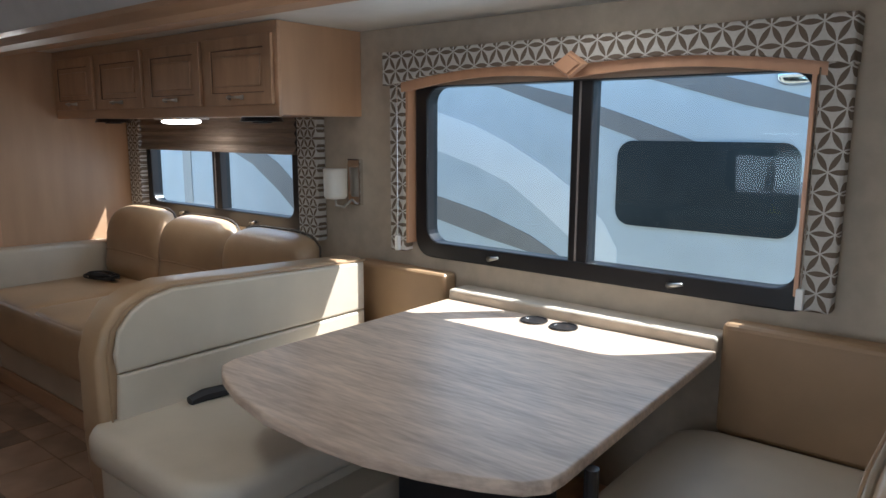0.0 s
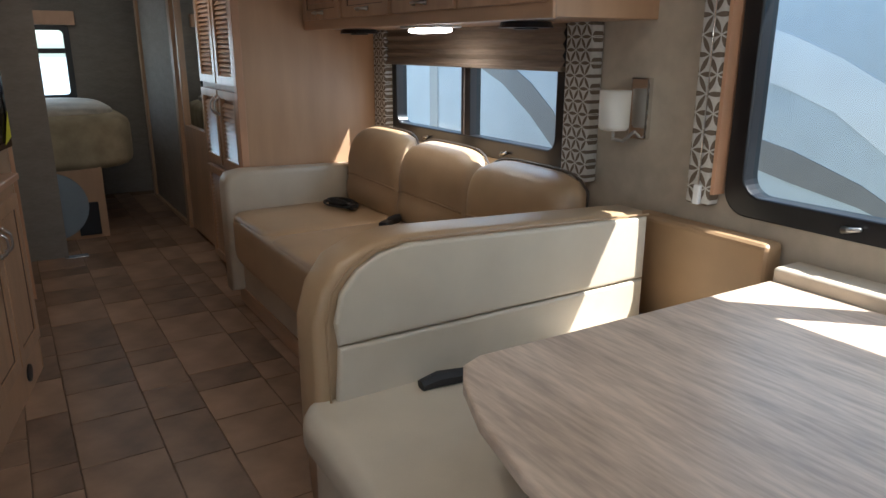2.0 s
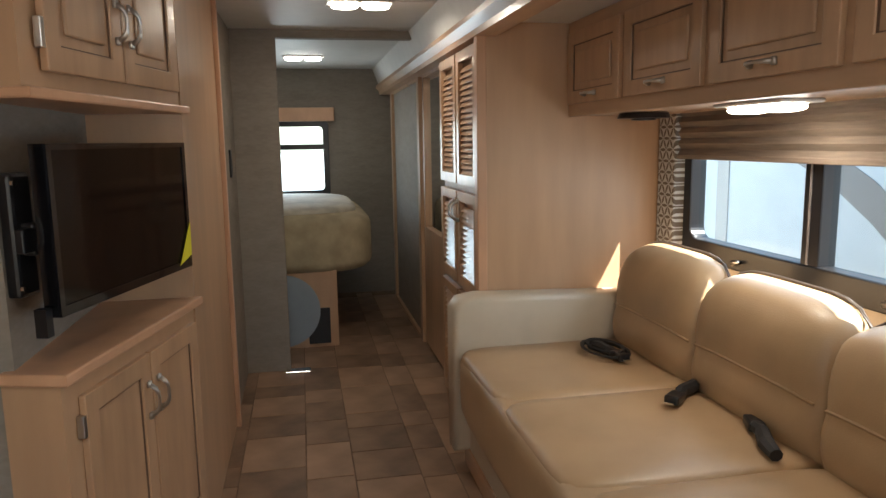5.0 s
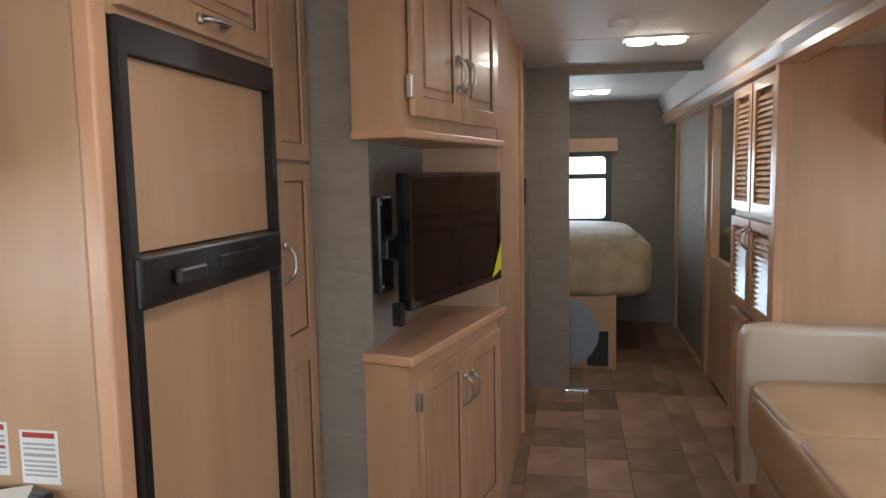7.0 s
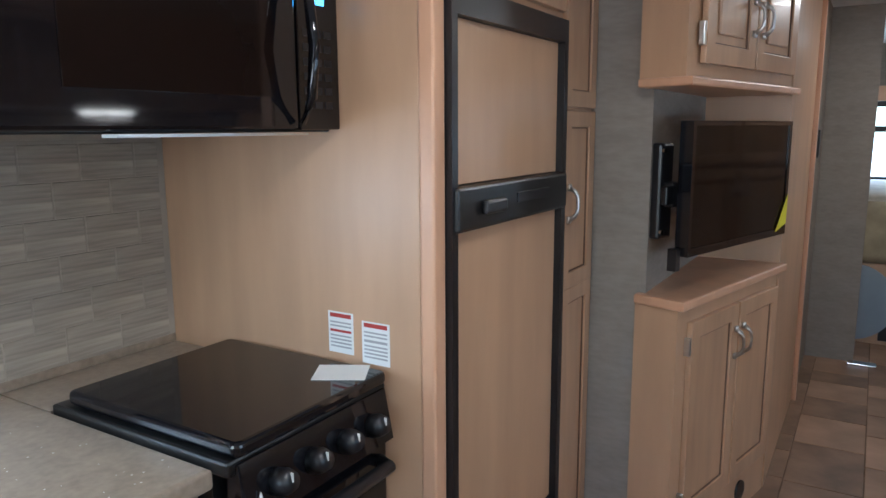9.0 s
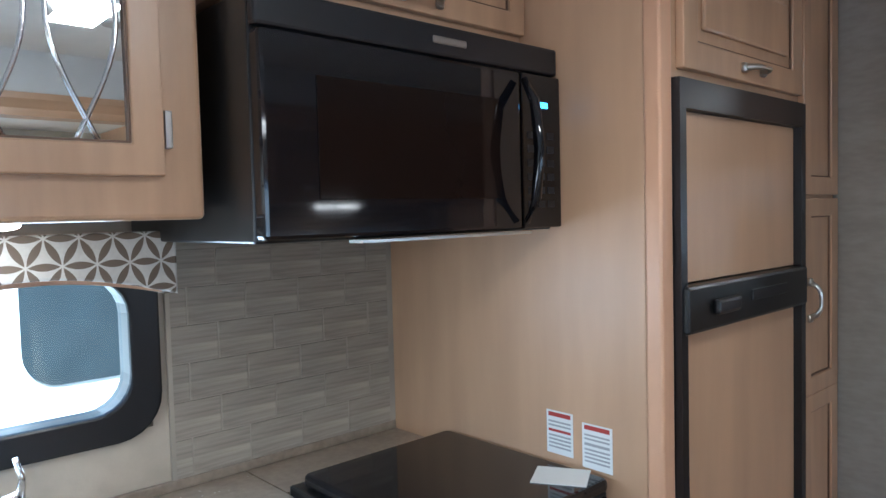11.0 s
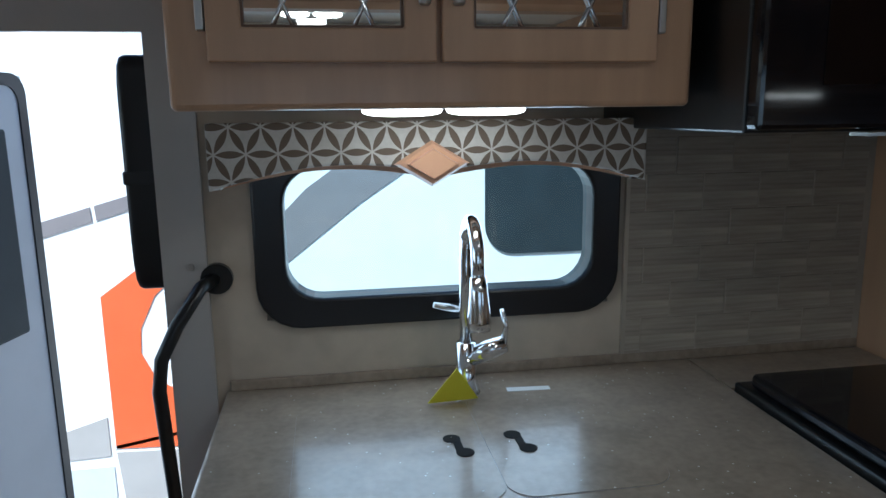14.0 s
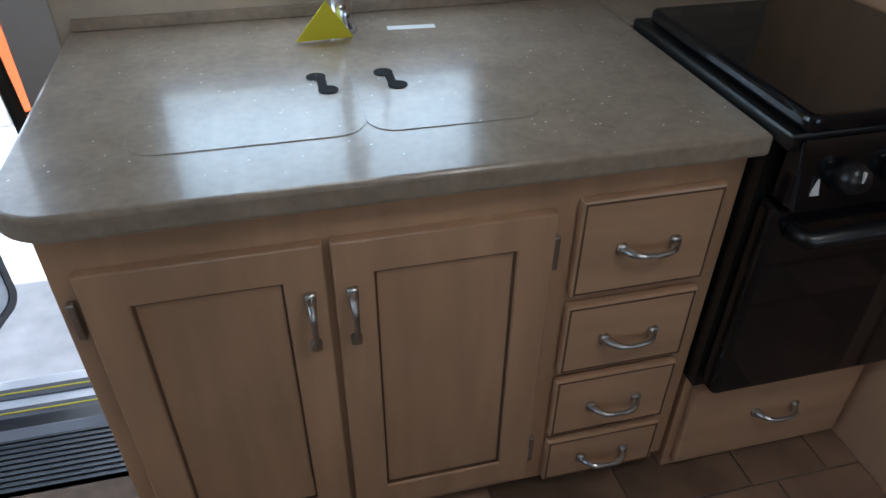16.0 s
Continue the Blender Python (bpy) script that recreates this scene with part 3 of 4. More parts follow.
for a, b, h in ((-4.22, -3.52, 1.06), (-3.54, -2.85, 1.045), (-2.87, -2.17, 1.03)):
    prof = [(2.10, 0.55), (2.06, 0.62), (2.055, 0.70), (2.085, 0.765), (2.075, 0.80), (2.08, 0.90), (2.12, 1.0), (2.18, h - 0.02), (2.25, h), (2.30, h - 0.03), (2.33, 0.55)]
    bm = bmesh.new()
    n = 12
    grid = []
    for k in range(n + 1):
        s = -1 + 2 * k / n
        f = (1 - abs(s) ** 6 * 0.30)
        x = (a + b) / 2 + s * (b - a) / 2
        grid.append([bm.verts.new((x, 2.2 + (y - 2.2) * f, 0.55 + (z - 0.55) * (1 - abs(s) ** 5 * 0.13))) for y, z in prof])
    for k in range(n):
        for q in range(len(prof) - 1):
            bm.faces.new((grid[k][q], grid[k + 1][q], grid[k + 1][q + 1], grid[k][q + 1]))
    bm.faces.new(grid[0]); bm.faces.new(grid[-1])
    bk = part("backrest", bm, TAN, sf, "", True)
    sub = bk.modifiers.new("soft", "SUBSURF"); sub.levels = sub.render_levels = 1
    seam = []
    for k in range(11):
        s = -0.9 + 0.18 * k
        seam.append(((a + b) / 2 + s * (b - a) / 2, 2.2 - 0.120 * (1 - abs(s) ** 6 * 0.30), 0.55 + 0.218 * (1 - abs(s) ** 5 * 0.13)))
    part("seam", tube(seam, 0.006, 6), BROWNL, bk)
    pts = []
    for k in range(13):
        s = -1 + k / 6
        f, g = 1 - abs(s) ** 6 * 0.30, 1 - abs(s) ** 5 * 0.13
        pts.append(((a + b) / 2 + s * (b - a) / 2 * 0.99, 2.2 + 0.06 * f, 0.55 + (h - 0.55) * g - 0.004))
    part("piping", tube([(pts[0][0], pts[0][1], 0.62), *pts, (pts[-1][0], pts[-1][1], 0.62)], 0.006, 6), PIPE, bk)


def seat_belt(label, x, y, z, turn, loop=True):
    ob = thing("seat_belt", label, "seat belt", pose(x, y, z, 0, 0, turn), "seat belts")
    if loop:
        pts = [((0.14 - 0.03 * (k > 17)) * math.cos(k * math.pi / 9), (0.085 - 0.02 * (k > 17)) * math.sin(k * math.pi / 9), 0.016 + 0.014 * (k > 17)) for k in range(36)]
        bm = bmesh.new()
        rings = [[bm.verts.new((x * f, y * f, z + dz)) for f, dz in ((0.86, 0.0), (1.0, 0.004), (1.0, 0.014), (0.86, 0.010))] for x, y, z in pts]
        for p, q in zip(rings, rings[1:]):
            for k in range(4):
                bm.faces.new((p[k], p[(k + 1) % 4], q[(k + 1) % 4], q[k]))
        part("webbing", bm, STRAP, ob, "", True)
    part("strap", tube([(-0.11, 0, 0.012), (-0.05, 0.01, 0.02), (0.03, 0, 0.025), (0.10, 0.015, 0.02)], [0.02, 0.025, 0.022, 0.016], 8), STRAP, ob)
    part("buckle", box(0.06, 0.14, -0.022, 0.03, 0.006, 0.038, 0.008), BLACK, ob)
    part("tongue", box(0.135, 0.16, -0.012, 0.02, 0.016, 0.022), CHROME, ob, "chrome tongue")
    return ob


seat_belt("coiled black seat belt on the sofa seat", -3.92, 1.93, 0.603, 10)
seat_belt("black seat belt buckle on the sofa seat", -3.40, 2.0, 0.603, -50, False)
seat_belt("black seat belt half tucked into the sofa", -2.98, 2.02, 0.603, 160, False)
seat_belt("black seat belt buckle on the dinette seat", -1.77, 1.36, 0.53, 80, False)

# ---- cabinets over the sofa ----
oc = thing("overhead_cabinet", "row of wooden overhead cabinets above the sofa", "cabinet")
part("carcass", box(-4.35, -2.06, 1.94, 2.44, 1.617, 2.03, 0.004), PANEL, oc)
part("face_frame", box(-4.35, -2.05, 1.92, 1.94, 1.611, 2.03, 0.006), MAPLE_X, oc)
for k in range(4):
    a = -4.33 + k * 0.57
    panel_door(oc, a + 0.02, a + 0.545, 1.665, 1.975, 1.92, -1, 0.055, True, (a + 0.28, 1.70), up=False)
for x in (-4.0, -2.45):
    sp = thing("speaker", "round black speaker under the overhead cabinet", "speaker", pose(x, 2.12, 1.614), "speakers")
    part("grille", disc(0, 0, -0.012, 0.11, 0.022, "z", 28, 0.10), BLACK, sp)
    part("cone", disc(0, 0, -0.026, 0.05, 0.008), MATTB, sp)
lens_lamp("cabinet_lamp", "lit twin-lens lamp under the overhead cabinet", -3.2, 2.12, 1.616, 0.45, along="x")

sc = thing("wall_sconce", "chrome wall sconce with a white glass shade", "wall lamp", pose(-2.10, 2.44, 1.288))
part("backplate", box(-0.045, 0.045, -0.03, -0.001, -0.118, 0.118, 0.006), CHROME, sc)
part("arm", tube([(-0.01, -0.03, -0.09), (-0.02, -0.08, -0.125), (-0.035, -0.12, -0.115), (-0.035, -0.12, -0.07)], 0.007, 8), NICKEL, sc, "", True)
part("shade", tube([(-0.035, -0.12, -0.08), (-0.035, -0.12, -0.068), (-0.035, -0.12, 0.07)], [0.05, 0.058, 0.061], 24), SHADEG, sc, "white frosted glass shade", True)
# ---- kitchen ----
def counter_outline(x0, x1, y0, y1, r):
    return [(x0, y0), (x1, y0)] + [(x1 - r + r * math.cos(radians(a)), y1 - r + r * math.sin(radians(a))) for a in range(0, 91, 10)] + [(x0, y1)]


kt = thing("kitchen_countertop", "speckled beige solid-surface countertop with flush sink covers", "countertop")
part("slab", prism(counter_outline(-1.588, -0.44, WALL_K, -0.38, 0.09), "xy", 0.858, 0.90, 0.008, 3), STONE, kt)
part("back_strip", box(-2.071, -1.588, WALL_K, -0.89, 0.858, 0.90), STONE, kt)
part("upstand", box(-2.071, -0.45, WALL_K, WALL_K + 0.012, 0.90, 0.925, 0.003), STONE, kt)
for xo in (0, 1):
    a, b = ((-0.9705, -0.606), (-1.266, -0.9715))[xo]
    cv = part("sink_cover", prism(round_rect(min(a, b), max(a, b), -0.96, -0.52, 0.05), "xy", 0.9005, 0.9016), STONE, kt, "flush sink cover")
    part("cover_joint", ring(round_rect(min(a, b) - 0.0006, max(a, b) + 0.0006, -0.9606, -0.5194, 0.05), round_rect(min(a, b), max(a, b), -0.96, -0.52, 0.05), "xy", 0.9, 0.9010), TAUPE, cv)
for x, y in ((-0.917, -0.722), (-1.038, -0.718)):
    bm = bmesh.new()
    for s in (-1, 1):
        tube([(x - 0.008 * s, y + 0.03 * s, 0.9024), (x - 0.008 * s, y + 0.03 * s, 0.9032)], 0.0175, 20, bm)
    box(x - 0.008, x + 0.008, y - 0.026, y + 0.026, 0.9024, 0.9031, bm=bm)
    part("finger_hole", bm, HOLE, kt, "dark finger hole in the sink cover")
bm = bmesh.new()
random.seed(4)
for k in range(170):
    x, y = random.uniform(-1.57, -0.46), random.uniform(-1.08, -0.42)
    r = random.choice((0.0012, 0.0016, 0.0022))
    bmesh.ops.create_circle(bm, cap_ends=True, segments=5, radius=r, matrix=pose(x, y, 0.9032))
tagged(part("speckles", bm, PAPER, kt, "pale stone chips"), kind="stuff")

kb = thing("kitchen_base_cabinet", "maple base cabinet with two doors and four drawers", "cabinet")
part("carcass", box(-1.588, -0.488, WALL_K, -0.44, 0.06, 0.858, 0.003), PANEL, kb)
part("face_frame", box(-1.588, -0.486, -0.44, -0.42, 0.06, 0.858, 0.004), MAPLE, kb)
part("toe_kick", box(-1.588, -0.51, WALL_K, -0.47, 0.0, 0.06), GLAZE, kb)
panel_door(kb, -0.873, -0.522, 0.10, 0.787, -0.42, 1, 0.065, False, (-0.846, 0.642))
panel_door(kb, -1.25, -0.884, 0.10, 0.787, -0.42, 1, 0.065, False, (-0.912, 0.642))
for z0, z1 in ((0.60, 0.802), (0.405, 0.577), (0.22, 0.385), (0.07, 0.20)):
    d = part("drawer", box(-1.55, -1.29, -0.42, -0.40, z0, z1, 0.005, 2), MAPLE_X, kb)
    part("glaze_line", ring([(-1.545, z0 + 0.005), (-1.295, z0 + 0.005), (-1.295, z1 - 0.005), (-1.545, z1 - 0.005)], [(-1.541, z0 + 0.009), (-1.299, z0 + 0.009), (-1.299, z1 - 0.009), (-1.541, z1 - 0.009)], "xz", -0.402, -0.3992), GLAZE, d)
    pull(d, -1.42, -0.40, (z0 + z1) / 2, 0.10, False)
for z in (0.70, 0.18):
    part("hinge", box(-0.513, -0.500, -0.42, -0.405, z - 0.035, z + 0.035, 0.003), NICKEL, kb)
for z in (0.70, 0.18):
    part("hinge", box(-1.262, -1.250, -0.42, -0.405, z - 0.035, z + 0.035, 0.003), NICKEL, kb)

fa = thing("kitchen_faucet", "tall chrome pull-down kitchen faucet", "faucet", pose(-0.985, -0.985, 0.90))
part("base", tube([(0, 0, 0), (0, 0, 0.01), (0, 0, 0.03), (0, 0, 0.12)], [0.032, 0.030, 0.025, 0.022], 20), CHROME, fa, "", True)
bow = [(0, 0, 0.11), (0, 0, 0.30)] + [(0.0, 0.065 - 0.065 * math.cos(radians(a)), 0.33 + 0.075 * math.sin(radians(a))) for a in range(0, 181, 15)] + [(0.0, 0.133, 0.29)]
part("spout", tube(bow, 0.0145, 14), CHROME, fa, "", True)
part("spray_head", tube([(0, 0.133, 0.30), (0, 0.136, 0.27), (0, 0.140, 0.21), (0, 0.141, 0.19)], [0.017, 0.019, 0.025, 0.024], 16), CHROME, fa, "", True)
part("lever_body", tube([(-0.01, 0.005, 0.085), (-0.05, 0.02, 0.105), (-0.085, 0.03, 0.12)], [0.022, 0.023, 0.019], 14), CHROME, fa, "", True)
part("lever", tube([(-0.08, 0.028, 0.12), (-0.085, 0.032, 0.16), (-0.075, 0.03, 0.20)], [0.009, 0.006, 0.005], 8), CHROME, fa, "", True)
tg = thing("paper_tag", "yellow triangular paper tag hanging from the faucet", "tag", pose(-0.948, -0.93, 0.903, -12, 0, 8))
part("tag_sheet", prism([(-0.055, 0.0), (0.062, 0.004), (0.0, 0.085)], "xz", -0.001, 0.001), YELLOW, tg)
lb = thing("sticker", "small white label on the countertop", "sticker", pose(-1.128, -0.972, 0.9008, 0, 0, -4))
part("label_sheet", box(-0.05, 0.05, -0.011, 0.011, 0, 0.0012), PAPER, lb)

rg = thing("stove", "black enamel gas stove with closed glass cover and oven", "stove", pose(-0.005, 0.03, 0))
part("side_trim", box(-2.063, -1.586, -0.918, -0.375, 0.885, 0.916, 0.006), MATTB, rg)
part("glass_cover", prism(round_rect(-2.058, -1.60, -0.885, -0.362, 0.02), "xy", 0.918, 0.948, 0.01, 3), GLOSSB, rg, "folded black stove cover")
part("control_panel", prism([(-0.40, 0.906), (-0.368, 0.906), (-0.345, 0.79), (-0.40, 0.79)], "yz", -2.053, -1.605, 0.004), GLOSSB, rg)
for x in (-1.69, -1.79, -1.89, -1.985):
    k = part("knob", tube([(x, -0.36, 0.84), (x, -0.335, 0.847), (x, -0.318, 0.852)], [0.027, 0.026, 0.019], 16), BLACK, rg, "", True)
    part("knob_mark", box(x - 0.0015, x + 0.0015, -0.322, -0.3165, 0.850, 0.868), PAPER, k)
part("oven_door", box(-2.06, -1.598, -0.42, -0.37, 0.33, 0.78, 0.012, 3), GLOSSB, rg)
part("oven_handle", tube([(-2.03, -0.37, 0.735), (-2.02, -0.335, 0.735), (-1.65, -0.335, 0.735), (-1.64, -0.37, 0.735)], 0.016, 10), BLACK, rg, "", True)
part("body", box(-2.06, -1.59, -0.90, -0.42, 0.31, 0.885), MATTB, rg)
part("maker_mark", prism([(-1.648, 0.815), (-1.64, 0.845), (-1.632, 0.815)], "xz", -0.352, -0.348), PAPER, rg)
sb = thing("stove_drawer_cabinet", "maple drawer cabinet below the stove", "cabinet")
part("carcass", box(-2.053, -1.60, WALL_K, -0.42, 0.0, 0.31, 0.003), MAPLE_X, sb)
d = part("drawer", box(-2.05, -1.62, -0.42, -0.40, 0.03, 0.27, 0.005), MAPLE_X, sb)
pull(d, -1.84, -0.40, 0.17, 0.10, False)

structure("panel_fridge_side", box(-2.112, -2.072, WALL_K, -0.245, 0, CEILING, 0.004), PANEL, "tall maple refrigerator side panel")
structure("panel_fridge_edge", box(-2.114, -2.067, -0.245, -0.205, 0, CEILING, 0.006), TRIM)
for y, w in ((-0.476, 0.076), (-0.372, 0.080)):
    up = 0.012 if y < -0.4 else 0.0
    s = thing("warning_label", "white warning label with red heading on wood panel", "sticker", pose(-2.0715, y, 0.952 + up), "warning labels")
    part("label_sheet", box(0, 0.0012, -w / 2, w / 2, 0, 0.102), PAPER, s)
    for z, h, m in ((0.093, 0.010, REDINK), (0.076, 0.004, GREYINK), (0.067, 0.004, GREYINK), (0.055, 0.006, REDINK if y < -0.4 else GREYINK), (0.043, 0.004, GREYINK), (0.034, 0.004, GREYINK), (0.025, 0.004, GREYINK), (0.016, 0.004, GREYINK)):
        part("text_bar", box(0.0012, 0.0018, -w * 0.42, w * 0.42, z - h / 2, z + h / 2), m, s)
cd = thing("card", "white card lying on the stove cover", "card", pose(-1.995, -0.415, 0.9485, 0, 0, 30))
part("card_sheet", box(-0.05, 0.05, -0.06, 0.06, 0, 0.0015), PAPER, cd)

fr = thing("refrigerator", "built-in two-door refrigerator with maple panels, black frame", "refrigerator")
part("body", box(-2.77, -2.12, -0.95, -0.235, 0.30, 1.79), BLACK, fr)
part("frame", ring([(-2.776, 0.30), (-2.116, 0.30), (-2.116, 1.80), (-2.776, 1.80)], [(-2.748, 0.34), (-2.142, 0.34), (-2.142, 1.738), (-2.748, 1.738)], "xz", -0.235, -0.19), BLACK, fr)
part("freezer_panel", box(-2.747, -2.143, -0.235, -0.21, 1.372, 1.737, 0.003), PANEL, fr)
part("fridge_panel", box(-2.747, -2.143, -0.235, -0.21, 0.35, 1.263, 0.003), PANEL, fr)
bar = part("control_bar", box(-2.765, -2.125, -0.225, -0.18, 1.267, 1.37, 0.008), MATTB, fr, "black latch and control bar")
part("latch", box(-2.34, -2.23, -0.181, -0.163, 1.30, 1.335, 0.008), BLACK, bar)
part("control_face", box(-2.62, -2.42, -0.181, -0.176, 1.312, 1.338, 0.002), BLACK, bar)
fc = thing("fridge_top_cabinet", "maple cabinet above the refrigerator", "cabinet")
part("carcass", box(-2.776, -2.114, -0.95, -0.21, 1.803, CEILING), PANEL, fc)
panel_door(fc, -2.755, -2.135, 1.82, 2.13, -0.21, 1, 0.06, True, (-2.45, 1.85), up=False)
fb = thing("fridge_bottom_cabinet", "maple drawer front under the refrigerator", "cabinet")
part("carcass", box(-2.776, -2.114, -0.95, -0.21, 0, 0.295), PANEL, fb)
part("drawer", box(-2.73, -2.15, -0.21, -0.19, 0.05, 0.26, 0.005), MAPLE_X, fb)
pn = thing("pantry_cabinet", "tall narrow maple pantry beside the refrigerator", "cabinet")
part("carcass", box(-3.07, -2.778, -1.0, -0.235, 0, CEILING), PANEL, pn)
part("face_frame", box(-3.07, -2.778, -0.235, -0.222, 0, CEILING), MAPLE, pn)
panel_door(pn, -3.055, -2.80, 0.08, 1.0, -0.222, 1, 0.05)
panel_door(pn, -3.055, -2.80, 1.0, 1.55, -0.222, 1, 0.05, handle=(-2.825, 1.27))
panel_door(pn, -3.055, -2.80, 1.56, 2.18, -0.222, 1, 0.05)

uc = thing("mirrored_wall_cabinet", "maple wall cabinet with two mirrored leaded doors", "cabinet")
part("carcass", box(-1.288, -0.471, WALL_K, -0.627, 1.553, CEILING, 0.004), PANEL, uc)
part("face_frame", box(-1.295, -0.464, -0.627, -0.607, 1.535, CEILING, 0.010, 3), MAPLE, uc)
for a, b, hx in ((-0.865, -0.526, -0.846), (-1.223, -0.873, -0.898)):
    d = panel_door(uc, a, b, 1.605, 2.085, -0.607, 1, 0.05, handle=(hx, 1.748), glass=True)
    gx0, gx1, gz0, gz1 = a + 0.05, b - 0.05, 1.655, 2.035
    part("mirror", box(gx0, gx1, -0.605, -0.599, gz0, gz1), MIRROR, d, "clear mirror pane")
    w, c = gx1 - gx0, (gx0 + gx1) / 2
    zc, hz = (gz0 + gz1) / 2, (gz1 - gz0) / 2
    for q, ph in ((-0.25, 1), (-0.25, -1), (0.25, 1), (0.25, -1)):
        pts = []
        for k in range(17):
            s = -1 + k / 8
            x = c + q * w + ph * w * (0.195 * math.cos(s * 1.22 * math.pi / 2) * 1.0)
            pts.append((min(max(x, gx0), gx1), -0.596, zc + s * hz))
        part("lead_strip", tube(pts, 0.0035, 6), CHROME, d, "curved silver lead strip", True)
    for z in (1.68, 2.02):
        hxx = b + 0.008 if b > -0.6 else a - 0.008
        part("hinge", box(hxx - 0.006, hxx + 0.006, -0.607, -0.589, z - 0.03, z + 0.03, 0.002), NICKEL, uc)
ul = thing("under_cabinet_lamp", "lit twin-lens lamp under the kitchen wall cabinet", "lamp", pose(-0.90, -0.74, 1.553), "ceiling lamps")
part("pan", box(-0.16, 0.16, -0.05, 0.05, -0.012, 0, 0.004), WHITEP, ul)
for s in (-0.075, 0.075):
    part("lens", pillow(s - 0.07, s + 0.07, -0.045, 0.045, -0.03, -0.008, 3, 7), OPAL, ul, "lit opal lens", True)
area("under_cabinet_light", (-0.90, -0.76, 1.49), (-0.90, -0.90, 0.9), 0.3, 0.08, 0.07, WARM)

mc = thing("microwave_top_cabinet", "maple lift-up cabinet above the microwave", "cabinet", pose(-0.003, 0.045, 0.02))
part("carcass", box(-2.067, -1.33, WALL_K, -0.62, 1.90, CEILING), PANEL, mc)
panel_door(mc, -2.064, -1.345, 1.925, 2.155, -0.62, 1, 0.05, True, (-1.74, 1.95), up=False)
mw = thing("microwave", "black over-the-range microwave with dark glass door", "microwave", pose(-0.003, 0.05, 0.012))
part("body", box(-2.067, -1.318, WALL_K, -0.54, 1.48, 1.885, 0.004), MATTB, mw)
part("vent_band", box(-2.067, -1.318, -0.54, -0.515, 1.825, 1.885, 0.006), BLACK, mw)
dr = part("door", box(-1.93, -1.318, -0.54, -0.505, 1.485, 1.82, 0.008), GLOSSB, mw)
part("window", box(-1.86, -1.42, -0.506, -0.5025, 1.55, 1.755, 0.001, 1), SCREEN, dr)
part("handle", tube([(-1.925, -0.49, 1.80), (-1.915, -0.455, 1.75), (-1.91, -0.44, 1.65), (-1.915, -0.455, 1.55), (-1.925, -0.49, 1.50)], [0.008, 0.011, 0.012, 0.011, 0.008], 10), GLOSSB, dr, "", True)
cp = part("control_panel", box(-2.067, -1.935, -0.54, -0.508, 1.485, 1.82, 0.004), GLOSSB, mw)
part("display", box(-2.02, -1.985, -0.509, -0.506, 1.748, 1.76), LED, cp, "blue lit clock display")
for r in range(6):
    for c in range(3):
        part("button", box(-2.04 + c * 0.033, -2.018 + c * 0.033, -0.5085, -0.5065, 1.53 + r * 0.03, 1.545 + r * 0.03), BLACK, cp)
part("underside_strip", box(-1.95, -1.50, -0.54, -0.50, 1.474, 1.4795), NICKEL, mw)
part("emblem", box(-1.78, -1.69, -0.516, -0.513, 1.848, 1.862, 0.002, 1), NICKEL, mw)

v = thing("window_valance", "leaf-print fabric valance with wooden diamond over the sink window", "valance")
part("fabric", prism(arch(-1.353, -0.467, 1.514, 1.385, 1.412), "xz", -0.912, -0.884, 0.005), PETAL_S, v)
part("lining", prism([(x, z - 0.012) for x, z in arch(-1.33, -0.49, 1.50, 1.40, 1.41)], "xz", -0.942, -0.914), TRIM, v)
for x in (-1.353, -0.485):
    part("return", box(x, x + 0.018, WALL_K, -0.914, 1.385, 1.512), PETAL_S, v)
part("top_board", box(-1.333, -0.487, WALL_K, -0.914, 1.50, 1.512), TRIM, v)
diamond(v, -0.898, 1.43, -0.882, 0.076, 0.046, 1)

# ---- entry ----
ec = thing("entry_cabinet", "maple wall cabinet above the entry door", "cabinet")
part("carcass", box(-0.465, 0.9, WALL_K, -0.82, 1.82, CEILING), PANEL, ec)
panel_door(ec, -0.40, 0.20, 1.87, 2.19, -0.82, 1, 0.06, True)
df = tagged(thing("door_frame", "grey aluminium entry door frame", "door frame"), kind="structure")
part("frame", ring([(-0.42, -0.30), (0.44, -0.30), (0.44, 1.80), (-0.42, 1.80)], [(WD[0] + 0.015, -0.27), (WD[1] - 0.015, -0.27), (WD[1] - 0.015, 1.70), (WD[0] + 0.015, 1.70)], "xz", WALL_K + 0.004, WALL_K + 0.018), TAUPE, df)
for z in (1.74, 1.2, 0.5):
    part("screw_cap", disc(-0.385, WALL_K + 0.02, z, 0.008, 0.006, "y", 12), NICKEL, df)
part("seal", box(-0.335, -0.325, WALL_K - 0.06, WALL_K + 0.01, -0.25, 1.70), BLACK, df)
gr = thing("grab_handle", "bent black grab handle beside the entry door", "handle", pose(-0.033, 0, 0))
part("rail", tube([(-0.40, -1.09, 1.17), (-0.38, -1.03, 1.165), (-0.33, -1.0, 1.09), (-0.295, -0.99, 1.02), (-0.285, -0.99, 0.95), (-0.30, -1.0, 0.60), (-0.34, -1.03, 0.54), (-0.40, -1.09, 0.52)], 0.015, 12), MATTB, gr, "", True)
for z in (1.17, 0.52):
    part("mount", disc(-0.405, -1.09, z, 0.035, 0.018, "y", 20), MATTB, gr)
sh = thing("door_blind", "rolled black window shade by the entry door", "blind")
part("roll", pillow(-0.335, -0.25, -1.22, -1.13, 1.14, 1.66, 8), BLACK, sh, "", True)
part("strap", box(-0.337, -0.248, -1.17, -1.128, 1.38, 1.41, 0.004), STRAP, sh)
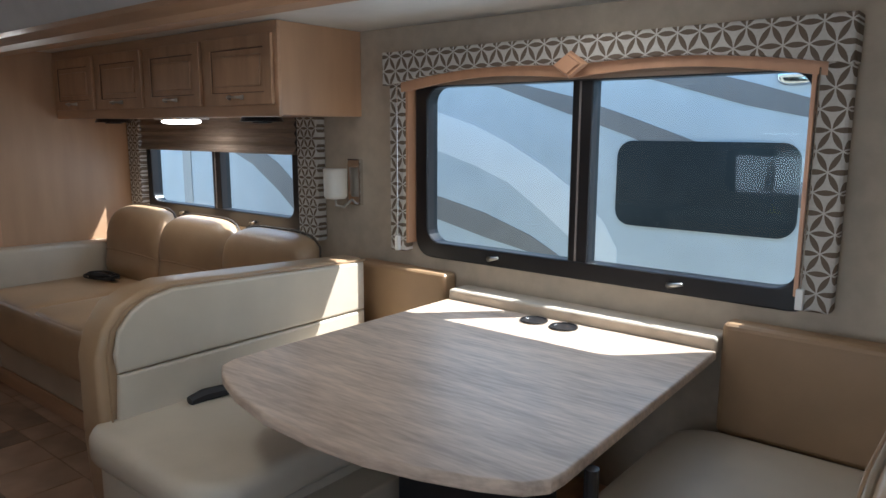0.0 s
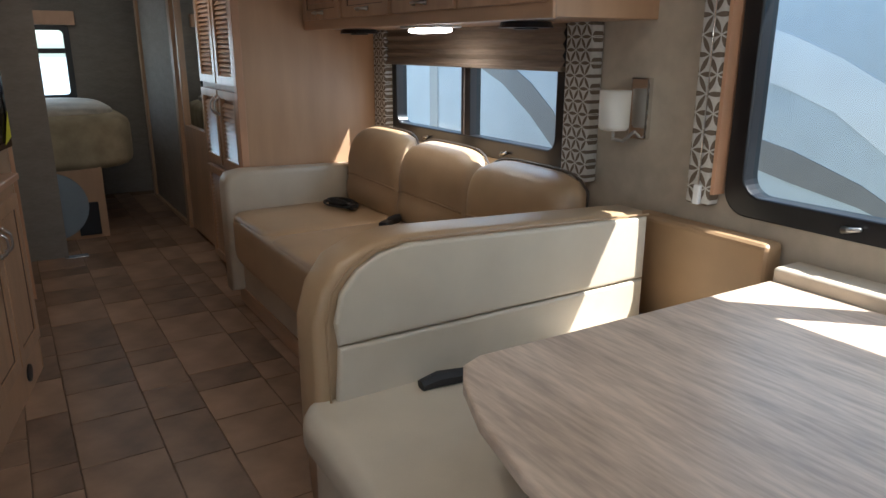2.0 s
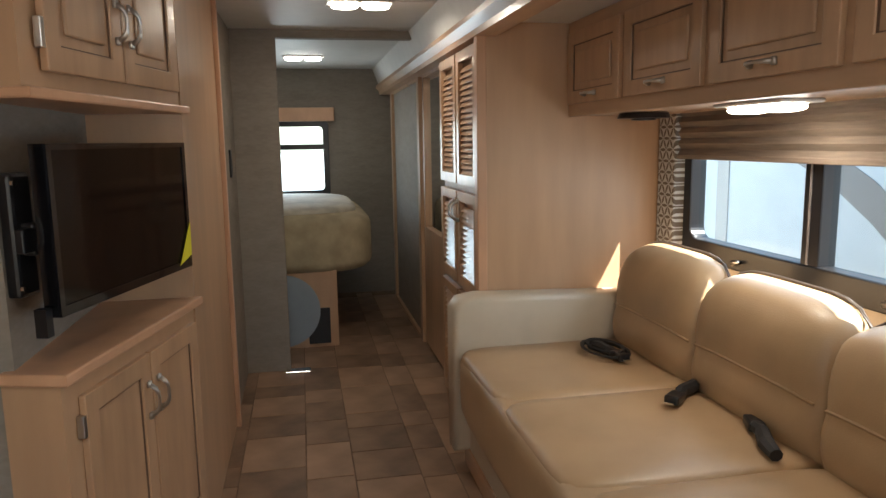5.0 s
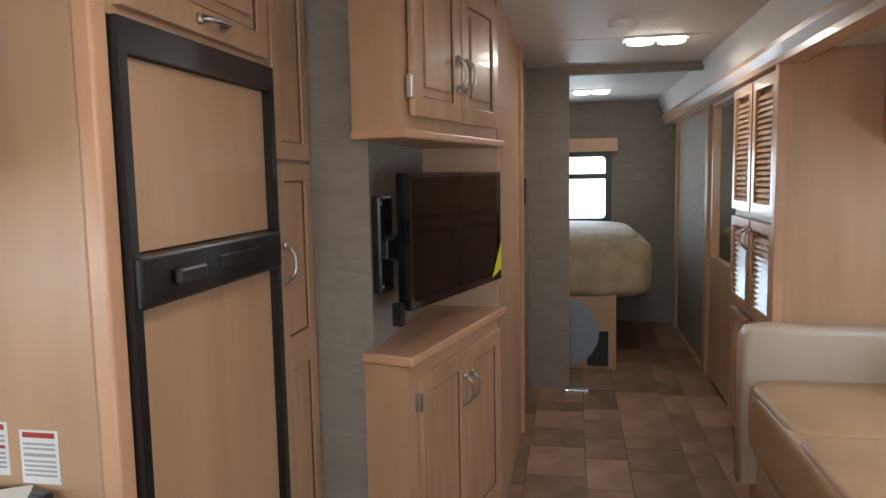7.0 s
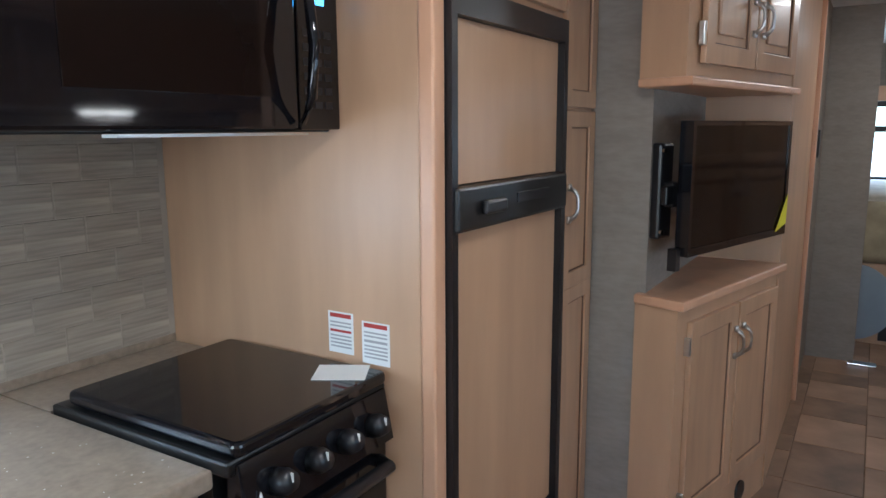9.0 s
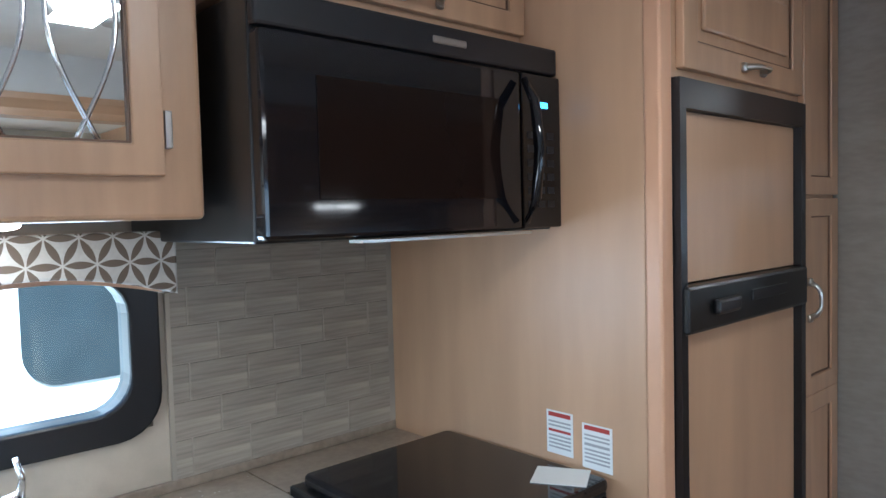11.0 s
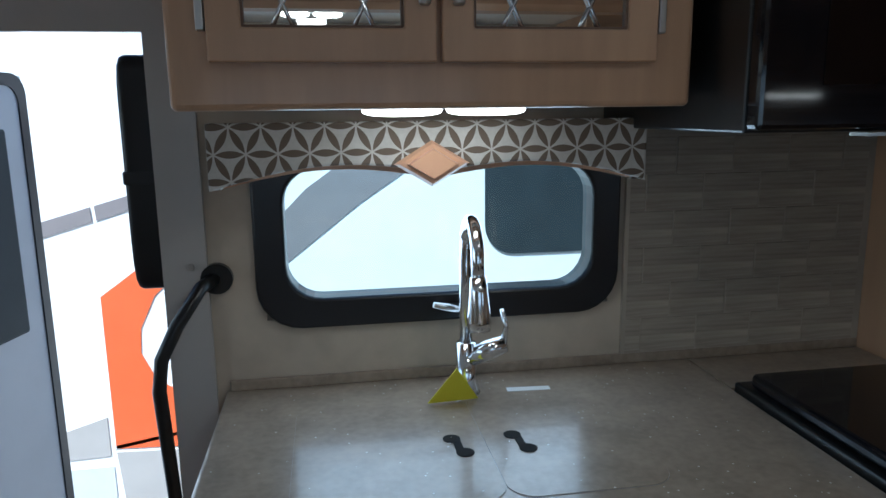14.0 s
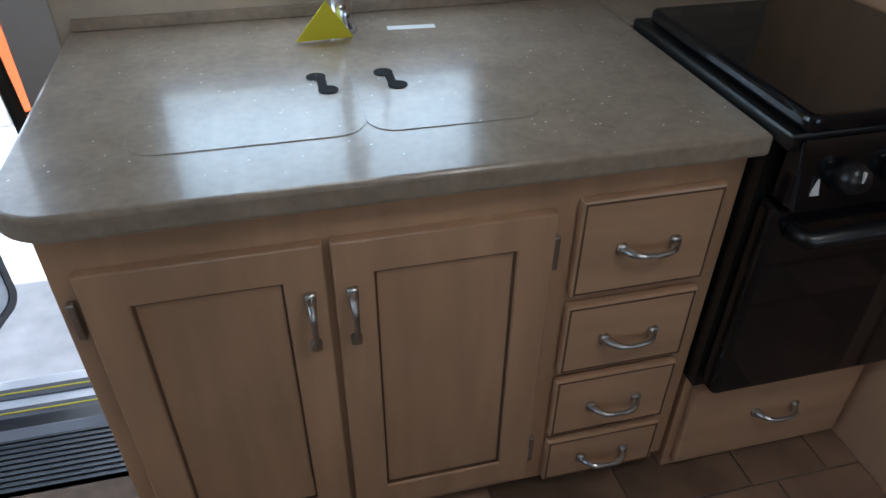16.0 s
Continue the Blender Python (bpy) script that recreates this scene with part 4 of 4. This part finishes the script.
dl = tagged(thing("door_1", "open white entry door with black frame", "door", pose(0.36, -1.17, -0.25, 0, 0, -103)), kind="structure")
part("leaf", box(0.0, 0.64, -0.035, 0.0, -0.03, 1.90, 0.006), LEAF, dl)
part("frame", ring(round_rect(-0.005, 0.645, -0.035, 1.905, 0.06), round_rect(0.03, 0.61, 0.0, 1.87, 0.05), "xz", -0.04, 0.008), BLACK, dl)
part("window", box(0.10, 0.54, -0.04, 0.012, 1.15, 1.75, 0.01), TINT, dl)
lk = part("lock", box(0.50, 0.62, 0.0, 0.035, 0.80, 1.0, 0.012), BLACK, dl)
part("lever", tube([(0.56, 0.035, 0.90), (0.56, 0.06, 0.895), (0.62, 0.07, 0.88)], 0.010, 8), CHROME, lk, "", True)
st = thing("entry_steps", "grey entry step with yellow-edged rubber treads", "steps")
part("tread", box(-0.44, 0.46, -1.10, -0.70, -0.26, -0.22, 0.006), CARPET, st)
part("riser", box(-0.44, 0.46, -0.70, -0.685, -0.26, -0.006), WALLC, st)
for k in range(18):
    part("rib", box(-0.43, 0.45, -1.05 + k * 0.019, -1.042 + k * 0.019, -0.221, -0.214), MATTB, st)
# White here stands for the outdoor glare on this tread.
part("glare_white_tread", box(-0.36, 0.36, -1.50, -1.17, -0.44, -0.40, 0.008), WHITEP, st)
for y in (-1.27, -1.36, -1.45):
    pad = part("tread_pad", box(-0.28, 0.26, y, y + 0.05, -0.402, -0.394, 0.004), CARPET, st)
    part("nosing", box(-0.27, 0.25, y + 0.022, y + 0.028, -0.3945, -0.392), YELLOW, pad)
structure("threshold", box(-0.34, 0.36, -1.165, -1.10, -0.29, -0.24, 0.004), BLACK)
structure("step_side", box(-0.47, -0.44, -1.10, -0.685, -0.26, -0.006), WALLC)
structure("step_side", box(0.46, 0.49, -1.10, -0.685, -0.26, -0.006), WALLC)

# ---- television wall ----
ANG = math.degrees(math.atan2(0.21, 0.90))
tv_pose = pose(-3.018, 0.098, 0, 0, 0, 180 - ANG)
lc = thing("tv_base_cabinet", "maple base cabinet with worktop under the television", "cabinet")
FRONT = [(-3.018, 0.098), (-3.845, 0.291), (-3.845, -0.05), (-3.06, -0.05)]
part("carcass", prism(FRONT, "xy", 0.0, 0.93), PANEL, lc)
part("top", prism([(-2.998, 0.12), (-3.87, 0.323), (-3.87, -0.05), (-3.045, -0.05)], "xy", 0.93, 0.962, 0.006), TRIM, lc)
fx = new("door_pair")
fx.matrix_world, fx.parent = tv_pose, lc
panel_door(fx, 0.07, 0.44, 0.18, 0.88, -0.0, -1, 0.06, handle=(0.41, 0.74))
panel_door(fx, 0.45, 0.82, 0.18, 0.88, -0.0, -1, 0.06, handle=(0.48, 0.74))
part("vent_hole", disc(0.60, -0.004, 0.09, 0.04, 0.008, "y", 20), BLACK, fx, "round black floor vent")
for z in (0.26, 0.80):
    part("hinge", box(0.052, 0.068, -0.02, 0.0, z - 0.03, z + 0.03, 0.003), NICKEL, fx)
utc = thing("tv_wall_cabinet", "maple wall cabinet above the television", "cabinet")
part("carcass", prism([(-2.965, 0.098), (-3.845, 0.291), (-3.845, -0.05), (-3.01, -0.05)], "xy", 1.645, CEILING), PANEL, utc)
part("bottom_trim", prism([(-2.945, 0.122), (-3.87, 0.323), (-3.87, -0.05), (-2.998, -0.05)], "xy", 1.618, 1.645, 0.006), TRIM, utc)
fx2 = new("door_pair")
fx2.matrix_world, fx2.parent = pose(-2.965, 0.104, 0, 0, 0, 180 - ANG), utc
panel_door(fx2, 0.07, 0.44, 1.685, 2.15, -0.0, -1, 0.06, True, (0.405, 1.845))
panel_door(fx2, 0.45, 0.82, 1.685, 2.15, -0.0, -1, 0.06, True, (0.485, 1.845))
for z in (1.77,):
    part("hinge", box(0.052, 0.068, -0.02, 0.0, z - 0.035, z + 0.035, 0.003), NICKEL, fx2)
tv = thing("television", "flat black television on a swing arm", "television", pose(-3.39, 0.165, 1.305, 0, 0, 180 - 16))
part("screen", box(-0.355, 0.355, -0.05, -0.015, -0.19, 0.205, 0.006), SCREEN, tv)
part("bezel", ring([(-0.365, -0.205), (0.365, -0.205), (0.365, 0.213), (-0.365, 0.213)], [(-0.347, -0.18), (0.347, -0.18), (0.347, 0.198), (-0.347, 0.198)], "xz", -0.054, -0.01), GLOSSB, tv)
part("back_shell", box(-0.30, 0.30, -0.015, 0.03, -0.18, 0.18, 0.015), BLACK, tv)
part("swing_arm", box(-0.32, -0.27, 0.03, 0.065, -0.06, 0.02, 0.005), BLACK, tv)
part("swing_arm", box(-0.36, 0.0, 0.028, 0.052, -0.05, 0.01, 0.005), BLACK, tv)
for z in (-0.14, 0.12):
    part("bolt", disc(-0.335, 0.058, z, 0.008, 0.008, "y", 10), CHROME, tv, "small bright bolt")
part("wall_plate", box(-0.345, -0.265, 0.06, 0.10, -0.165, 0.145, 0.01), BLACK, tv)
part("foot_strap", box(-0.39, -0.365, -0.03, 0.0, -0.25, -0.18), BLACK, tv)
part("tag", prism([(0.27, -0.19), (0.36, -0.165), (0.362, -0.055)], "xz", -0.057, -0.0555), YELLOW, tv, "yellow corner tag")

# ---- ceiling fittings ----
lens_lamp("ceiling_lamp", "lit twin-lens ceiling lamp", -4.97, 1.03, CEILING, 0.95)
lens_lamp("ceiling_lamp", "lit twin-lens ceiling lamp over the galley", -1.45, 0.55, CEILING, 1.65)
# This lamp over the dinette is out of view, added as fill.
lens_lamp("added_slide_lamp", "unseen twin-lens lamp added on the slide-out ceiling", -0.65, 1.95, 2.03, 0.3, along="x")
lens_lamp("bedroom_lamp", "lit bedroom ceiling lamp", -7.3, 0.75, CEILING, 0.22)
sd = thing("smoke_detector", "round white ceiling detector", "detector", pose(-4.52, 0.83, CEILING))
part("housing", disc(0, 0, -0.014, 0.065, 0.028, "z", 28, 0.07), WHITEP, sd)
av = thing("air_vent", "white slatted ceiling air conditioner grille", "vent", pose(-0.58, 0.55, CEILING))
part("frame", ring([(-0.34, -0.24), (0.34, -0.24), (0.34, 0.24), (-0.34, 0.24)], [(-0.3, -0.2), (0.3, -0.2), (0.3, 0.2), (-0.3, 0.2)], "xy", -0.03, -0.001), WHITEP, av)
part("backing", box(-0.3, 0.3, -0.2, 0.2, -0.008, -0.002), GREYP, av)
for k in range(30):
    part("slat", box(-0.297 + k * 0.02, -0.285 + k * 0.02, -0.2, 0.2, -0.026, -0.014), WHITEP, av)
sp = thing("ceiling_speaker", "round white speaker grille beside the ceiling lamp", "speaker", pose(-1.62, 0.78, CEILING))
part("grille", disc(0, 0, -0.008, 0.075, 0.016, "z", 28, 0.08), WHITEP, sp)
part("cone", disc(0, 0, -0.018, 0.045, 0.006), TAUPE, sp)
structure("ceiling_seam", box(-4.95, -4.92, -0.05, 1.40, CEILING - 0.004, CEILING - 0.0005), CEIL)

# ---- wardrobe and bedroom ----
wd = thing("wardrobe", "tall wooden wardrobe with two louvred doors", "wardrobe")
part("body", box(-5.30, -4.36, 1.53, 1.60, 0, 2.06), PANEL, wd)
part("corner_post", box(-4.40, -4.345, 1.485, 1.53, 0, 1.97, 0.004), TRIM, wd)
for a, b in ((-4.83, -4.42), (-5.27, -4.86)):
    for z0, z1 in ((0.05, 0.72), (0.76, 1.25), (1.29, 1.95)):
        d = part("door", ring([(a, z0), (b, z0), (b, z1), (a, z1)], [(a + 0.05, z0 + 0.05), (b - 0.05, z0 + 0.05), (b - 0.05, z1 - 0.05), (a + 0.05, z1 - 0.05)], "xz", 1.495, 1.525), MAPLE, wd)
        n = int((z1 - z0 - 0.1) / 0.028)
        bm = bmesh.new()
        for k in range(n):
            z = z0 + 0.064 + k * 0.028
            bb = prism([(1.503, z - 0.012), (1.507, z - 0.014), (1.522, z + 0.010), (1.518, z + 0.012)], "yz", a + 0.05, b - 0.05)
            me = bpy.data.meshes.new("tmp"); bb.to_mesh(me); bb.free(); bm.from_mesh(me); bpy.data.meshes.remove(me)
        part("louvres", bm, MAPLE, d, "row of angled louvre slats")
    pull(wd, (b - 0.03) if a < -4.85 else (a + 0.03), 1.495, 1.15, 0.10, True, 0.03, -1)
md = tagged(thing("door_2", "mirrored sliding closet door", "door"), kind="structure")
part("frame", ring([(-6.25, 0.03), (-5.42, 0.03), (-5.42, 2.0), (-6.25, 2.0)], [(-6.2, 0.9), (-5.47, 0.9), (-5.47, 1.95), (-6.2, 1.95)], "xz", 1.56, 1.598), MAPLE, md)
part("mirror", box(-6.2, -5.47, 1.585, 1.59, 0.9, 1.95), MIRROR, md)
md = tagged(thing("door_3", "dark wooden bedroom closet door", "door"), kind="structure")
part("leaf", box(-7.9, -6.45, 1.575, 1.598, 0.03, 1.95), GREIGE, md)
part("frame", ring([(-8.0, 0.0), (-6.35, 0.0), (-6.35, 2.03), (-8.0, 2.03)], [(-7.9, 0.03), (-6.45, 0.03), (-6.45, 1.95), (-7.9, 1.95)], "xz", 1.55, 1.598), MAPLE, md)
bd = thing("bed", "made bed with a beige spread on a wooden platform", "bed")
part("platform", box(-8.1, -6.41, -0.9, 0.92, 0, 0.58, 0.006), PANEL, bd)
part("mattress", pillow(-8.28, -6.36, -1.0, 1.22, 0.53, 1.0, 7, 13), SHEET, bd, "beige quilted bedspread", True)
part("quilt_top", pillow(-8.26, -6.5, -0.95, 1.12, 0.9, 1.045, 5, 13), mat("pale_bed_linen", (0.55, 0.5, 0.42), 0.85, var=0.12, scale=14, bump=0.6, bscale=40), bd, "", True)
ds = thing("round_disc", "blue-grey round cover leaning on the bed platform", "cover")
part("disc_face", disc(-6.395, 0.52, 0.29, 0.27, 0.02, "x", 36), BLUEDISC, ds)
vt = thing("floor_register", "black vent in the bed platform", "vent")
part("grille", box(-6.406, -6.395, 0.70, 0.86, 0.03, 0.30, 0.004), BLACK, vt)
ks = thing("metal_threshold_strip", "short bright metal strip on the floor", "strip")
part("strip_plate", box(-5.90, -5.82, 0.54, 0.70, 0.001, 0.012, 0.003), CHROME, ks)
rv = thing("window_valance", "small wooden valance over the bedroom window", "valance")
part("board", box(-8.30, -8.22, 0.05, 1.03, 1.72, 1.85, 0.006), TRIM, rv)
sw = thing("wall_switch", "dark switch plate on the corridor wall", "switch")
part("plate", box(-5.55, -5.47, 0.29, 0.302, 1.32, 1.48, 0.003), BLACK, sw)

# ---- outside ----
structure("ground", box(-200, 200, -200, 200, -1.12, -1.02), ASPH, "pale sunlit concrete lot")
co = thing("neighbour_coach", "white motorhome side with grey and taupe swooshes", "motorhome", pose(-0.09, 0, -0.04))
part("side", box(-8, 5, 4.1, 6.4, -0.6, 2.6, 0.05), SILVER, co)


def swoosh(parent, pts, y, material, thick, name="stripe"):
    """A tapering painted band through the given centre points (x, z, half width)."""
    up = [(x, z + w) for x, z, w in pts]
    dn = [(x, z - w) for x, z, w in reversed(pts)]
    return part(name, prism(up + dn, "xz", y, y + thick), material, parent)


swoosh(co, [(-4.2, 1.86, 0.05), (-3.6, 1.76, 0.10), (-2.98, 1.615, 0.145), (-2.5, 1.48, 0.145), (-2.2, 1.365, 0.14), (-1.9, 1.19, 0.16), (-1.65, 1.02, 0.17), (-1.45, 0.86, 0.15), (-1.34, 0.75, 0.08)], 4.094, WHITEP, 0.01, "white_stripe")
swoosh(co, [(-2.9, 1.99, 0.02), (-2.3, 1.92, 0.03), (-1.7, 1.75, 0.06), (-1.3, 1.62, 0.06), (-0.9, 1.47, 0.07), (-0.2, 1.22, 0.07), (0.6, 0.85, 0.05)], 4.094, DARKT, 0.01, "taupe_stripe")
swoosh(co, [(-1.7, 2.06, 0.03), (-1.1, 1.94, 0.06), (-0.6, 1.80, 0.065), (-0.25, 1.71, 0.05), (0.6, 1.45, 0.04)], 4.094, DARKT, 0.01, "taupe_stripe")
swoosh(co, [(-3.6, 1.10, 0.05), (-2.96, 1.02, 0.09), (-2.4, 0.90, 0.09), (-2.0, 0.80, 0.06), (-1.7, 0.68, 0.03)], 4.094, DARKT, 0.01, "taupe_stripe")
swoosh(co, [(-5.8, 1.52, 0.05), (-5.2, 1.36, 0.11), (-4.8, 1.14, 0.13), (-4.5, 0.92, 0.14), (-4.3, 0.70, 0.12)], 4.094, DARKT, 0.01, "taupe_stripe")
part("door_seam", box(-6.46, -6.30, 4.094, 4.104, -0.4, 2.3), TAUPE, co)
part("window", prism(round_rect(-1.36, -0.29, 1.0, 1.53, 0.10), "xz", 4.085, 4.11), TINT, co)
part("porch_lamp", pillow(-0.45, -0.24, 4.06, 4.12, 1.83, 1.94, 2.5, 7), CHROME, co, "clear oval porch lamp", True)
c2 = thing("neighbour_trailer", "white motorhome with orange and grey graphics", "motorhome", pose(-0.13, 0, 0))
part("side", box(-5, 6, -5.6, -3.2, -0.6, 2.6, 0.05), WHITEP, c2)
swoosh(c2, [(-1.5, 1.55, 0.03), (-1.05, 1.38, 0.10), (-0.72, 1.20, 0.14), (-0.45, 1.0, 0.15), (-0.2, 0.78, 0.12)], -3.206, GREYP, 0.01, "grey_stripe")
swoosh(c2, [(-1.3, 1.62, 0.01), (-0.8, 1.42, 0.015), (-0.3, 1.2, 0.01)], -3.206, ORANGE, 0.01, "orange_line")
part("window", prism(round_rect(-2.5, -1.40, 0.76, 1.9, 0.16), "xz", -3.215, -3.19), TINT, c2)
part("grey_band", prism([(0.35, 1.09), (0.36, 1.16), (0.585, 1.095), (0.58, 1.02)], "xz", -3.206, -3.195), GREYP, c2)
part("grey_band", prism([(0.60, 1.015), (0.605, 1.09), (0.95, 0.99), (0.95, 0.91)], "xz", -3.206, -3.195), GREYP, c2)
part("orange_band", prism([(0.60, 0.63), (0.35, 0.81), (0.15, 0.80), (0.34, 0.62), (0.42, 0.45), (0.43, 0.32), (0.36, 0.16), (0.1, 0.02), (0.1, -0.22), (0.6, -0.20)], "xz", -3.208, -3.195), ORANGE, c2)
part("white_line", prism([(0.1, -0.10), (0.61, -0.185), (0.61, -0.205), (0.1, -0.12)], "xz", -3.2095, -3.195), WHITEP, c2)
part("grey_corner", prism([(0.63, -0.02), (1.2, -0.2), (1.2, -0.26), (0.63, -0.24)], "xz", -3.206, -3.195), TAUPE, c2)
part("grey_skirt", prism([(0.08, -0.24), (0.60, -0.22), (0.57, -0.6), (0.08, -0.6)], "xz", -3.206, -3.195), TAUPE, c2)
part("skirt", box(0.62, 1.6, -3.207, -3.195, -0.58, -0.30), SILVER, c2)
# ---- tiles ----
mesh_cache = {}


def tile(parent, name, x, y, z, w, h, d, material, upright=False):
    key = (round(w, 3), round(h, 3), d, material.name)
    if key not in mesh_cache:
        bm = box(-w / 2, w / 2, -d, 0, -h / 2, h / 2, 0.0015, 1) if upright else box(-w / 2, w / 2, -h / 2, h / 2, -d, 0, 0.0015, 1)
        bmesh.ops.recalc_face_normals(bm, faces=bm.faces)
        me = bpy.data.meshes.new(name); bm.to_mesh(me); bm.free()
        me.materials.append(material)
        mesh_cache[key] = me
    ob = new(name, mesh_cache[key])
    ob.location, ob.parent = (x, y, z), parent
    return ob


random.seed(7)
y = -1.08
row = 0
while y < 1.45:
    h = (0.30, 0.16, 0.30, 0.22)[row % 4]
    x = -8.28 + (row * 0.137) % 0.3
    k = row
    while x < 2.0:
        w = (0.45, 0.30, 0.20, 0.38, 0.30)[(k * 2 + row) % 5]
        if not (-0.60 < x + w / 2 < 0.62 and y + h / 2 < -0.58):
            tile(floor, "tile", x + w / 2, y + h / 2, 0.0, w - 0.005, h - 0.005, 0.006, TILE)
        x += w
        k += 1
    y += h
    row += 1
splash = tagged(structure("backsplash", box(-2.071, -1.412, WALL_K + 0.0005, WALL_K + 0.0095, 0.925, 1.475), JOINT), "ribbed grey-beige stone backsplash")
z, row = 0.926, 0
while z < 1.46:
    x = -2.053 + (0 if row % 2 == 0 else 0.075)
    if row % 2:
        tile(splash, "tile", -2.0165, WALL_K + 0.011, z + 0.045, 0.071, 0.0896, 0.006, SPLASH, True)
    while x < -1.41:
        w = min(0.15, -1.406 - x)
        if w > 0.02:
            tile(splash, "tile", x + w / 2, WALL_K + 0.011, z + 0.045, w - 0.003, 0.0896, 0.006, SPLASH, True)
        x += 0.15
    z += 0.09
    row += 1
structure("backsplash_edge", box(-1.412, -1.402, WALL_K + 0.0005, WALL_K + 0.012, 0.925, 1.475), JOINT)
